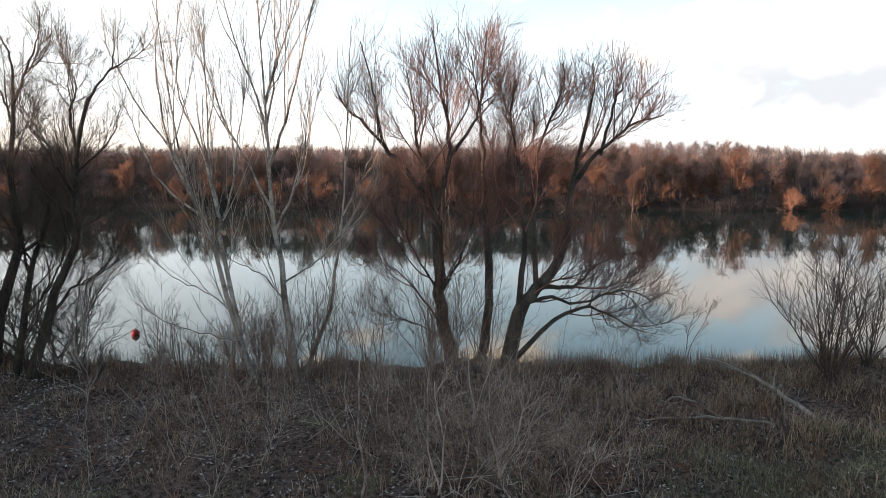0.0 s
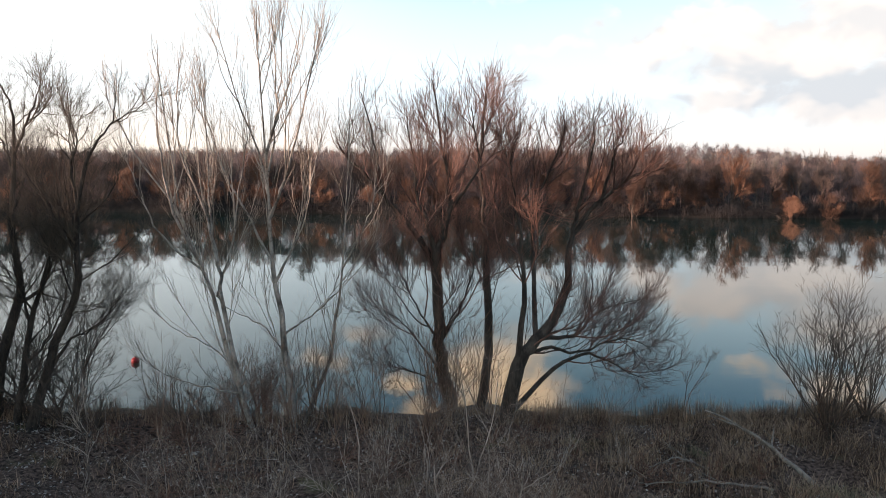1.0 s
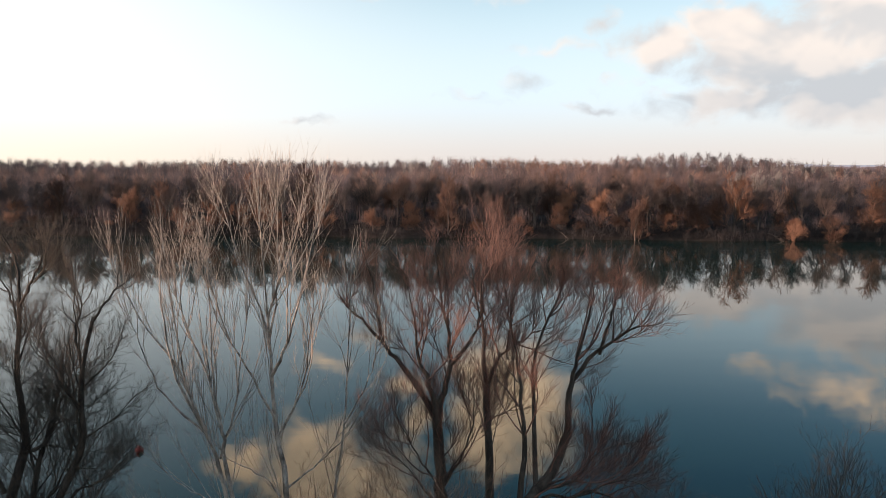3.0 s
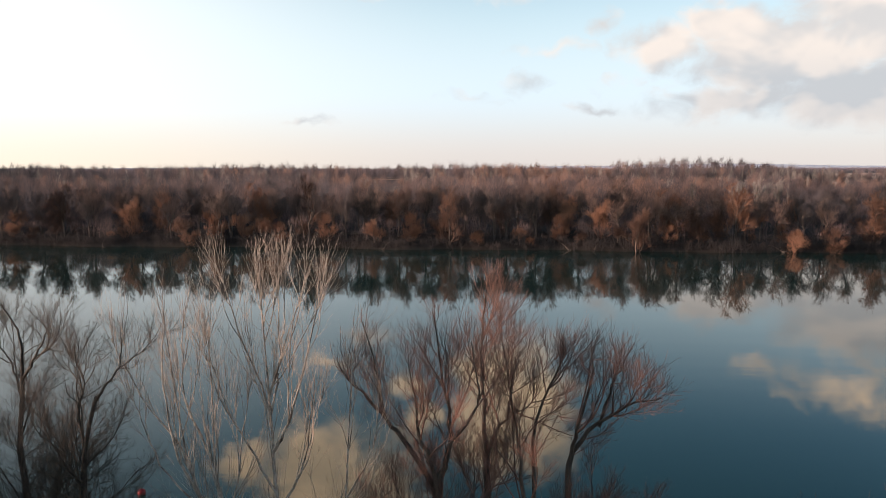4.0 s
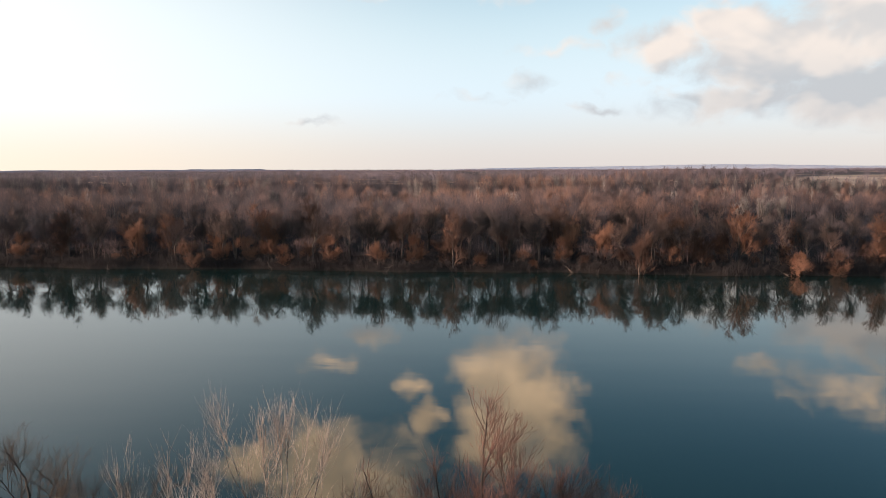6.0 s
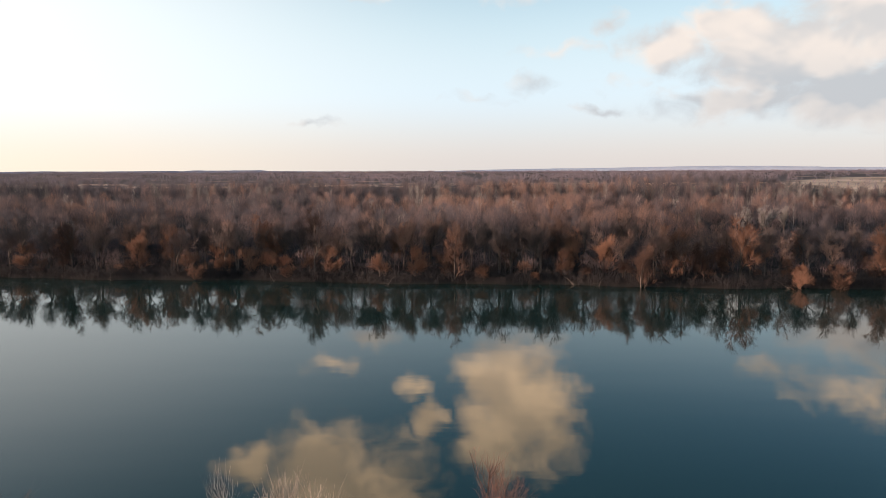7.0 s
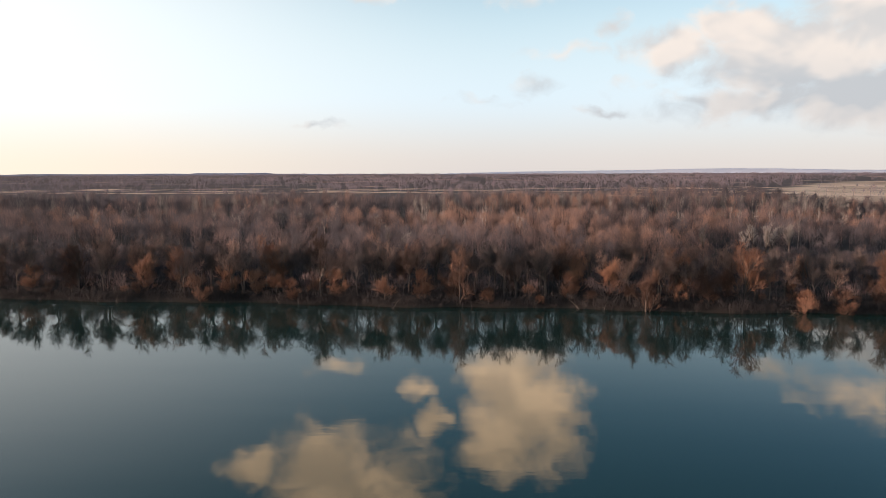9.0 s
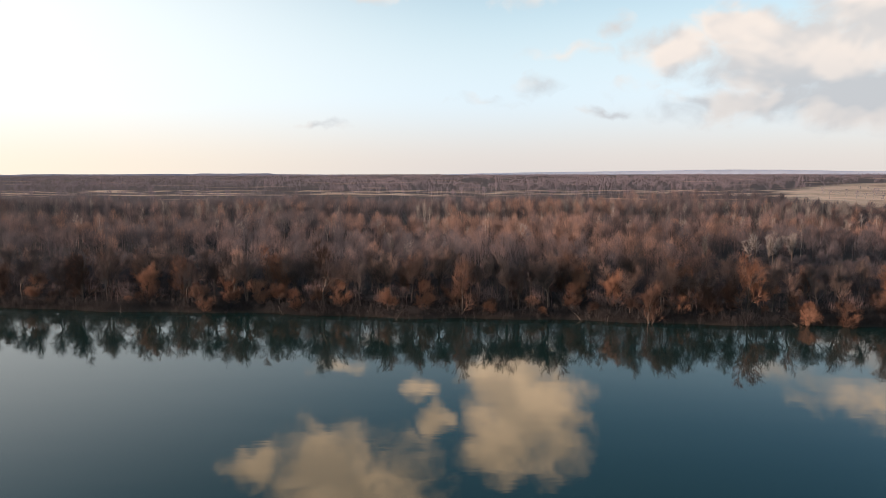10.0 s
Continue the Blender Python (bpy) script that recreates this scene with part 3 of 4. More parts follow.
bank_tree("willow_tree", "dark crooked bare tree on the river bank", "tree", [
    (0.24, 0.07, 0.4, [(-12.50, 20.3, 1.9), (-12.28, 20.3, 3.65), (-11.96, 20.3, 5.20), (-11.86, 20.3, 5.92), (-12.10, 20.3, 7.05), (-12.15, 20.3, 8.39), (-11.98, 20.3, 9.70)]),
    (0.06, 0.016, 0.1, [(-11.98, 20.3, 9.6), (-11.29, 20.1, 10.31), (-10.79, 20.1, 10.96), (-10.55, 20.1, 11.4)]),
    (0.06, 0.016, 0.1, [(-11.98, 20.3, 9.65), (-11.98, 20.5, 10.74), (-12.22, 20.5, 11.47), (-12.4, 20.5, 11.8)]),
    (0.05, 0.016, 0.1, [(-12.10, 20.3, 9.0), (-12.69, 20.8, 9.91), (-13.19, 20.8, 10.77)]),
    (0.08, 0.016, 0.2, [(-11.90, 20.3, 5.5), (-11.22, 19.8, 5.85), (-10.72, 19.8, 6.98), (-10.23, 19.8, 8.00), (-10.08, 19.8, 8.85)]),
    (0.08, 0.016, 0.2, [(-12.25, 20.3, 4.5), (-13.0, 20.5, 5.9), (-13.6, 20.6, 7.6), (-13.7, 20.6, 9.0)]),
], BARK_DARK, TWIG_DARK, (0.5, 0.2), 1.25, 0.9, 0.65, 39, 1.25, 1.6, cap=12.3)
bank_tree("willow_tree", "dark bare tree with crooked twin tops", "tree", [
    (0.21, 0.06, 0.35, [(-11.2, 19.2, 2.0), (-10.84, 19.2, 3.60), (-10.52, 19.2, 4.87), (-9.86, 19.2, 6.01), (-9.70, 19.2, 7.20), (-9.47, 19.2, 8.28), (-9.13, 19.2, 9.60)]),
    (0.05, 0.016, 0.1, [(-9.13, 19.2, 9.5), (-8.74, 19.0, 10.01), (-8.50, 19.0, 10.52), (-8.52, 19.0, 11.2)]),
    (0.06, 0.016, 0.1, [(-9.50, 19.2, 8.2), (-9.68, 19.4, 9.27), (-9.53, 19.5, 9.80), (-9.85, 19.5, 10.69)]),
    (0.07, 0.016, 0.2, [(-10.85, 19.2, 3.7), (-10.29, 19.3, 4.55), (-9.66, 19.3, 4.86), (-8.80, 19.3, 5.36)]),
    (0.06, 0.016, 0.2, [(-9.70, 19.2, 7.0), (-9.90, 18.9, 7.79), (-10.24, 18.9, 8.34), (-10.42, 18.9, 9.02)]),
], BARK_DARK, TWIG_DARK, (0.4, 1.0), 1.25, 0.9, 0.65, 39, 1.25, 1.6, cap=11.9)
bank_tree("willow_tree", "dark slanting bare tree among the bank bushes", "tree", [
    (0.17, 0.05, 0.3, [(-11.75, 19.8, 1.9), (-11.55, 19.8, 3.6), (-11.45, 19.9, 5.2), (-11.1, 20.0, 6.6), (-10.75, 20.1, 8.0)]),
    (0.05, 0.015, 0.1, [(-11.45, 19.9, 4.8), (-12.0, 20.2, 5.9), (-12.7, 20.3, 6.9), (-13.0, 20.3, 8.0)]),
    (0.05, 0.015, 0.1, [(-11.55, 19.8, 3.8), (-10.9, 19.5, 4.6), (-10.4, 19.4, 5.6), (-10.2, 19.4, 6.6)]),
    (0.05, 0.015, 0.1, [(-11.65, 19.8, 2.9), (-12.3, 19.6, 3.7), (-12.9, 19.5, 4.6), (-13.3, 19.5, 5.6)]),
], BARK_DARK, TWIG_DARK, (0.4, 0.6), 1.25, 0.9, 0.65, 39, 1.25, 1.6, cap=10.0)
bank_tree("poplar_tree", "young pale-barked poplar leaning over the scrub", "tree", [
    (0.13, 0.016, 0.34, [(-4.97, 19.2, 1.45), (-5.22, 19.2, 2.51), (-5.52, 19.2, 3.71), (-5.86, 19.2, 5.17), (-6.02, 19.2, 6.02), (-6.45, 19.2, 6.92), (-6.78, 19.2, 7.92), (-7.08, 19.2, 9.24), (-7.44, 19.2, 11.41), (-7.65, 19.2, 12.52)]),
    (0.08, 0.012, 0.3, [(-5.43, 19.2, 3.64), (-5.77, 19.0, 5.88), (-5.86, 19.0, 6.67), (-6.01, 19.0, 7.48), (-6.14, 19.0, 8.62), (-6.29, 19.0, 10.53), (-6.36, 19.0, 11.83)]),
    (0.05, 0.012, 0.2, [(-6.76, 19.2, 7.72), (-7.14, 19.5, 8.24), (-7.82, 19.5, 9.26), (-8.58, 19.5, 10.60), (-8.87, 19.5, 11.24)]),
    (0.04, 0.012, 0.2, [(-5.95, 19.2, 5.94), (-5.50, 18.8, 7.36), (-5.38, 18.8, 8.79), (-5.11, 18.8, 10.34)]),
    (0.035, 0.010, 0.1, [(-5.45, 19.2, 3.9), (-6.2, 19.5, 4.5), (-7.3, 19.7, 4.9), (-8.3, 19.8, 5.6)]),
    (0.05, 0.011, 0.15, [(-6.45, 19.2, 6.9), (-7.0, 18.9, 8.3), (-7.3, 18.8, 10.0), (-7.35, 18.8, 11.6), (-7.4, 18.8, 12.7)]),
    (0.045, 0.011, 0.15, [(-5.85, 19.0, 6.6), (-6.2, 18.8, 8.2), (-6.75, 18.7, 9.6), (-6.85, 18.7, 11.2), (-6.7, 18.7, 12.3)]),
    (0.04, 0.010, 0.15, [(-6.3, 19.2, 6.6), (-7.6, 19.6, 7.6), (-8.2, 19.8, 8.9), (-8.6, 19.9, 9.8)]),
    (0.03, 0.009, 0.1, [(-5.40, 19.2, 3.4), (-6.1, 18.8, 3.6), (-7.2, 18.6, 3.9), (-8.0, 18.6, 4.3)]),
], BARK_PALE, TWIG_PALE, (0.4, 0.3), 0.75, 1.15, 0.9, 19, 0.5, 0.8, 0.6, cap=12.4, wig=0.6, tip=4, angle=26)
bank_tree("poplar_tree", "tall straight pale-barked poplar with rising limbs", "tree", [
    (0.15, 0.012, 0.34, [(-4.08, 19.0, 2.12), (-4.31, 19.0, 3.95), (-4.56, 19.0, 5.57), (-4.73, 19.0, 6.85), (-4.78, 19.0, 8.17), (-4.78, 19.0, 9.92), (-4.79, 19.0, 12.3), (-4.82, 19.0, 14.2)]),
    (0.06, 0.011, 0.1, [(-4.77, 19.0, 7.90), (-4.39, 18.7, 8.52), (-3.83, 18.7, 9.88), (-3.35, 18.7, 11.9), (-3.2, 18.7, 12.9)]),
    (0.05, 0.011, 0.1, [(-4.78, 19.0, 8.52), (-5.01, 19.4, 9.33), (-5.31, 19.4, 10.22), (-5.80, 19.4, 11.9), (-6.0, 19.4, 13.0)]),
    (0.04, 0.011, 0.1, [(-4.78, 19.0, 9.45), (-4.32, 19.1, 11.0), (-4.15, 19.1, 13.2)]),
    (0.05, 0.011, 0.1, [(-4.67, 19.0, 6.15), (-4.04, 18.8, 7.36), (-3.66, 18.8, 8.51), (-3.05, 18.8, 10.48)]),
    (0.035, 0.010, 0.1, [(-4.45, 19.0, 4.8), (-3.7, 19.4, 5.3), (-2.9, 19.6, 6.1), (-2.3, 19.6, 7.2)]),
    (0.045, 0.011, 0.12, [(-4.72, 19.0, 6.7), (-5.35, 18.8, 8.0), (-5.9, 18.7, 9.2), (-6.25, 18.7, 10.6), (-6.4, 18.7, 11.6)]),
    (0.04, 0.010, 0.12, [(-4.78, 19.0, 8.9), (-4.5, 19.3, 10.4), (-4.45, 19.4, 11.8), (-4.5, 19.4, 12.9)]),
    (0.03, 0.009, 0.1, [(-4.4, 19.0, 4.3), (-5.1, 19.5, 5.0), (-6.0, 19.8, 5.4), (-6.9, 19.8, 6.4)]),
], BARK_PALE, TWIG_PALE, (0.4, 1.5), 0.75, 1.15, 0.9, 19, 0.5, 0.8, 0.6, cap=14.0, wig=0.6, tip=4, angle=26)
bank_tree("poplar_tree", "thin pale poplar with a bent foot", "tree", [
    (0.085, 0.010, 0.12, [(-4.05, 19.3, 2.15), (-3.42, 19.3, 3.69), (-3.20, 19.3, 4.57), (-3.00, 19.3, 5.74), (-2.84, 19.3, 6.83), (-2.72, 19.3, 9.07), (-2.65, 19.3, 10.98), (-2.62, 19.3, 11.80)]),
    (0.03, 0.008, 0.2, [(-2.87, 19.3, 6.57), (-2.33, 19.1, 7.50), (-2.03, 19.1, 8.37), (-1.90, 19.1, 9.52)]),
], BARK_PALE, TWIG_PALE, (0.3, 2.5), 0.9, 1.0, 0.75, 26, 0.5, 1.0, 0.55, cap=12.0, wig=0.6, tip=4, angle=26)


# ---- shrubs, saplings ----
rng = np.random.default_rng(21)


def shrub(name, label, at, height, stems, lean, stem_mat, group, dens=1.0, thick=0.022, category="shrub", up=0.5, root_size=0.10, wiggle=0.11, fork=34):
    """Many stems rising from one root, with side shoots and twigs."""
    x, y = at
    z = float(ground_height(x, y))
    ob = thing(name, label, category, (x, y, z), group)
    root = np.tile(np.array([[0, 0, -0.15], [0, 0, 0.02]]), (1, 1, 1)).astype(float)
    root = np.concatenate((root, root[:, -1:] + np.array([0, 0, 0.05])), 1)
    P, R = shoots(root, np.full((1, 3), 0.2), stems, height, lean, thick, 9, up, wiggle, 0.3, 1.0, 0.3)
    P[:, 0] += rng.normal(size=(stems, 3)) * (root_size, root_size, 0.0)
    for k in range(stems):
        h = Heap()
        tubes(h, P[k:k + 1], R[k:k + 1], 5)
        part("stem", h.mesh("stem", stem_mat, True), ob)
    h = Heap()
    P1, R1 = shoots(P, R, max(2, round(7 * dens)), height * 0.34, fork, thick * 0.45, 6, up * 0.6, wiggle, 0.2, 1.0)
    tubes(h, P1, R1, 3)
    P2, R2 = shoots(P1, R1, max(1, round(5 * dens)), height * 0.15, 34, thick * 0.26, 4, up * 0.5, 0.12, 0.15, 1.0)
    tubes(h, P2, R2, 3)
    P3, R3 = shoots(P2, R2, max(1, round(2 * dens)), height * 0.08, 34, thick * 0.2, 2, 0.2, 0.12, 0.2, 1.0)
    spikes(h, P3[:, 0], P3[:, 1], thick * 0.2, 2)
    part("crown", h.mesh("crown", stem_mat), ob)
    return ob


shrub("willow_shrub", "large bare many-stemmed willow shrub on the bank", (9.8, 18.6), 3.7, 24, 31, STEM_DARK, "shrubs of the near bank", 0.8, 0.022)
shrub("willow_shrub", "bare many-stemmed shrub in the bank grass", (10.9, 18.9), 3.2, 14, 27, STEM_DARK, "shrubs of the near bank", 0.8, 0.02)
shrub("sapling", "thin bare sapling standing at the river edge", (6.7, 20.6), 1.9, 2, 6, STEM_BROWN, "", 1.0, 0.018, "sapling")
for x, y, h in ((-1.35, 11.6, 3.1), (-0.15, 11.7, 2.8), (0.5, 15.0, 4.4), (-8.0, 15.5, 2.6), (0.9, 12.4, 2.6)):
    shrub("sapling", "slender pale sapling with forked shoots", (x, y), h, 2, 7, STEM_GREY, "saplings in the scrub", 1.0, 0.02, "sapling", 0.4)
for x, y, h, n in ((-9.9, 18.5, 2.3, 7), (-7.1, 18.9, 1.9, 6), (-9.2, 18.0, 1.5, 6), (-6.3, 18.7, 1.7, 6), (-13.2, 19.0, 2.6, 9), (-12.4, 19.4, 2.9, 9), (-11.4, 19.2, 2.4, 8), (-10.6, 19.4, 2.6, 8), (-12.9, 18.4, 1.9, 8), (-12.2, 20.0, 4.4, 9), (-10.4, 19.9, 3.8, 9), (-11.3, 20.3, 3.6, 8)):
    shrub("bramble_bush", "dark tangled bare bush at the water's edge", (x, y), h, n, 34, STEM_DARK, "shrubs of the near bank", 1.0, 0.02, "shrub", 0.3)
for k in range(60):
    x, y = rng.uniform(-6.0, 4.5), rng.uniform(11.2, 18.5)
    if k < 24:
        x, y = rng.uniform(-4.0, 2.2), rng.uniform(10.8, 14.5)
    shrub("scrub_shrub", "bare grey shrub with thin upright stems", (x, y), rng.uniform(1.2, 2.8), int(rng.integers(4, 8)), 26,
          STEM_GREY if k % 3 else STEM_BROWN, "scrub on the near bank", 1.0, 0.0062, "shrub", 0.3, 0.36, 0.17, 44)
for k in range(56):
    x, y = rng.uniform(-9, 1) if k < 28 else rng.uniform(0, 8), rng.uniform(12.0, 19.2)
    shrub("bramble_bush", "low red-brown thicket of dead stalks", (x, y), rng.uniform(0.6, 1.15), 12, 42, THICKET, "scrub on the near bank", 0.45, 0.007, "shrub", 0.15, 0.35, 0.2, 48)
for x, y, h in ((-5.3, 18.5, 1.9), (-4.8, 18.7, 1.6), (-7.7, 18.6, 0.95), (-7.4, 18.4, 0.8), (-5.7, 18.3, 1.3)):
    shrub("bramble_bush", "russet bush of dead leaves and stalks by the poplar feet", (x, y), h, 10, 26, THICKET, "scrub on the near bank", 1.0, 0.010, "shrub", 0.3, 0.2, 0.18, 44)
for k in range(26):
    x, y = rng.uniform(-7.4, 1.5), rng.uniform(17.8, 20.2)
    shrub("scrub_shrub", "bare brown shoots round the willow feet", (x, y), rng.uniform(1.6, 3.4), 6, 14, STEM_BROWN, "scrub on the near bank", 0.9, 0.013)


# ---- grass, leaves, fallen wood ----
rng = np.random.default_rng(55)


def blades(x, y, height, lean, width):
    """Bent grass blades: two joined narrow quads and a tip, each."""
    n = len(x)
    z = ground_height(x, y) - 0.02
    phi = rng.uniform(0, 2 * np.pi, n)
    d = np.stack((np.cos(phi), np.sin(phi), np.zeros(n)), -1)
    s = np.stack((-np.sin(phi), np.cos(phi), np.zeros(n)), -1) * (width * rng.uniform(0.6, 1.3, n))[:, None]
    h = (height * rng.uniform(0.5, 1.3, n))[:, None]
    ln = (lean * rng.uniform(0.2, 1.6, n))[:, None] * h
    b = np.stack((x, y, z), -1)
    m = b + d * ln * 0.35 + np.array([0, 0, 1]) * h * 0.6
    tip = b + d * ln + np.array([0, 0, 1]) * h
    V = np.stack((b - s, b + s, m + s * 0.7, m - s * 0.7, tip), 1)
    i = np.arange(n)[:, None] * 5
    return V, i + np.array([0, 1, 2, 3]), i + np.array([3, 2, 4])


def clumped(n, x0, x1, y0, y1, clumps, size):
    cx, cy = rng.uniform(x0, x1, clumps), rng.uniform(y0, y1, clumps)
    k = rng.integers(0, clumps, n)
    return cx[k] + rng.normal(0, size, n), cy[k] + rng.normal(0, size, n)


def grass(name, label, material, patches):
    h = Heap()
    for n, x0, x1, y0, y1, clumps, size, height, lean, width in patches:
        x, y = clumped(n, x0, x1, y0, y1, clumps, size)
        keep = y < near_edge(x) + 1.2
        V, q, t = blades(x[keep], y[keep], height, lean, width)
        h.add(V, q, t)
    tagged(new(name, h.mesh(name, material)), label, "grass", kind="stuff")


grass("dry_grass", "dry brown grass and dead stalks on the bank", GRASS_DRY, [
    (19000, -14, 14, 10.5, 20.3, 300, 0.24, 0.26, 1.1, 0.007),
    (9000, 2.0, 12, 14, 20.3, 90, 0.26, 0.40, 1.1, 0.007),
    (8000, -14, 13, 19.2, 20.5, 160, 0.22, 0.42, 0.5, 0.006),
    (2200, 2.5, 12, 19.6, 20.4, 90, 0.22, 0.6, 0.3, 0.004),
])
grass("bank_grass", "short dull green grass patches", GRASS_GREEN, [
    (13000, 3.5, 12, 10.5, 15.0, 70, 0.35, 0.15, 1.0, 0.007),
    (7000, 6.0, 10.5, 10.5, 13.6, 40, 0.4, 0.13, 1.2, 0.007),
    (2500, -9, -3, 10.5, 12.5, 40, 0.35, 0.12, 1.0, 0.007),
])


grass("pale_grass_tufts", "bleached tufts of dead grass bent over the scrub", GRASS_PALE, [
    (70, 2.1, 2.2, 14.6, 14.8, 2, 0.10, 0.42, 1.4, 0.012),
    (50, 2.7, 2.9, 13.4, 13.6, 2, 0.08, 0.36, 1.4, 0.011),
    (50, 1.5, 1.7, 12.3, 12.5, 2, 0.09, 0.32, 1.5, 0.011),
])


def leaf_litter():
    n = 18000
    x, y = clumped(n, -14, 13, 10, 20.4, 220, 0.5)
    z = ground_height(x, y) + 0.012 + rng.uniform(0, 0.05, n)
    size = rng.uniform(0.018, 0.05, n)[:, None]
    phi = rng.uniform(0, 2 * np.pi, n)
    tilt = rng.uniform(-0.5, 0.5, (n, 2))
    a = np.stack((np.cos(phi), np.sin(phi), tilt[:, 0]), -1) * size
    b = np.stack((-np.sin(phi), np.cos(phi), tilt[:, 1]), -1) * size * 0.6
    c = np.stack((x, y, z), -1)
    V = np.stack((c - a, c + b, c + a + np.array([0, 0, 0.012]), c - b), 1)
    i = np.arange(n)[:, None] * 4
    me = mesh_of("leaf_litter", V, None, np.concatenate((i + np.array([0, 1, 2]), i + np.array([0, 2, 3]))), LITTER)
    tagged(new("leaf_litter", me), "pale fallen leaves scattered over dark soil", "fallen leaves", kind="stuff")


leaf_litter()


def fallen_branch(label, a, b, radius, sag=0.1, side=5, lift=0.0):
    za, zb = float(ground_height(*a)) + radius, float(ground_height(*b)) + radius + lift
    pa, pb = np.array((*a, za)), np.array((*b, zb))
    ob = thing("fallen_branch", label, "branch", tuple(pa), "fallen branches")
    m = (pa + pb) / 2 + np.array([0.12, 0.1, sag])
    p = spline([pa, m, pb], 12) + rng.normal(size=(12, 3)) * 0.02
    p[:, 2] = np.maximum(p[:, 2], ground_height(p[:, 0], p[:, 1]) + radius * 0.5)
    r = np.linspace(radius, radius * 0.35, 12)
    h = Heap()
    tubes(h, (p - pa)[None], r[None], 7)
    part("stem", h.mesh("stem", LOG, True), ob)
    P, R = shoots(p[None], r[None], side, 0.8, 40, radius * 0.4, 6, 0.1, 0.1, 0.3, 1.0)
    for k in range(side):
        h = Heap()
        tubes(h, P[k:k + 1] - pa, R[k:k + 1], 4)
        P2, R2 = shoots(P[k:k + 1], R[k:k + 1], 3, 0.35, 40, radius * 0.2, 4, 0.1, 0.1, 0.3, 1.0)
        tubes(h, P2 - pa, R2, 3)
        part("side_branch", h.mesh("side_branch", LOG), ob)


fallen_branch("long pale fallen branch lying on the bank", (7.9, 15.2), (6.9, 19.5), 0.06, 0.12, 5, 0.3)
fallen_branch("pale dead branch lying in the grass", (6.9, 15.1), (4.2, 15.3), 0.035, 0.06, 3, 0.12)
fallen_branch("thin dead branch resting in dry grass", (6.0, 16.6), (4.4, 16.0), 0.03, 0.2, 4, 0.15)


def buoy():
    ob = thing("buoy", "small red float on the river", "buoy", (-14.9, 33.9, 0))
    red = surface("red_float_paint", (0.20, 0.014, 0.018), (0.40, 0.03, 0.03), 6.0, 0.4)
    bm = bmesh.new()
    bmesh.ops.create_uvsphere(bm, u_segments=20, v_segments=12, radius=0.19)
    for v in bm.verts:
        v.co.z = v.co.z * 0.95 + 0.08
    me = bpy.data.meshes.new("float")
    bm.to_mesh(me)
    bm.free()
    me.polygons.foreach_set("use_smooth", [True] * len(me.polygons))
    me.materials.append(red)
    part("float", me, ob)
    h = Heap()
    tubes(h, np.array([[[0, 0, 0.2], [0, 0, 0.28], [0, 0, 0.33]]], float), np.array([[0.045, 0.04, 0.02]]), 10)
    part("eyelet", h.mesh("eyelet", LOG, True), ob, "grey mooring eyelet on top")


buoy()


# ---- trees of the far bank ----
rng = np.random.default_rng(34)


def far_tree_model(name, label, height, width, twig, bare=0.2, limbs=6, lean=33, up=0.6, fine=5, group="trees of the far bank", trunks=1, low=2):
    """One far tree at the origin: a trunk that forks into rising limbs, and a rounded crown of fine twigs."""
    ob = thing(name, label, "tree", (0, 0, 0), group)
    top = np.array([[rng.normal(0, 0.05) * height, rng.normal(0, 0.05) * height, height * 0.66] for _ in range(trunks)])
    P = np.stack([spline([(0, 0, -0.4), (rng.normal(0, 0.02) * height, rng.normal(0, 0.02) * height, height * 0.28), t * (0.7, 0.7, 0.62), t], 8) for t in top])
    R = np.tile(np.linspace(height * 0.018, height * 0.005, 8), (trunks, 1))
    h = Heap()
    tubes(h, P, R, 5)
    P0, R0 = shoots(P, R, limbs, height * 0.40, lean, height * 0.0085, 6, up, 0.13, bare, 0.8, 0.3, fall=0.45)
    tubes(h, P0, R0, 4)
    part("trunk", h.mesh("trunk", FAR_BARK, True), ob)
    h = Heap()
    P1, R1 = shoots(np.concatenate((P0, P[:, low:low + 6])), np.concatenate((R0, R[:, low:low + 6])), 9, width * 0.48, 44, height * 0.0036, 4, up * 0.8, 0.13, 0.25, 1.0, fall=0.5)
    tubes(h, P1, R1, 3)
    P2, R2 = shoots(P1, R1, 6, width * 0.34, 36, height * 0.0022, 3, up * 0.7, 0.12, 0.15, 1.0)
    spikes(h, P2[:, 0], P2[:, 2], 0.017)
    P3, _ = shoots(P2, R2, fine, width * 0.2, 30, 0.02, 2, up * 0.6, 0.1, 0.2, 1.0)
    spikes(h, P3[:, 0], P3[:, 1], 0.0125, 2)
    part("crown", h.mesh("crown", twig), ob)
    return ob


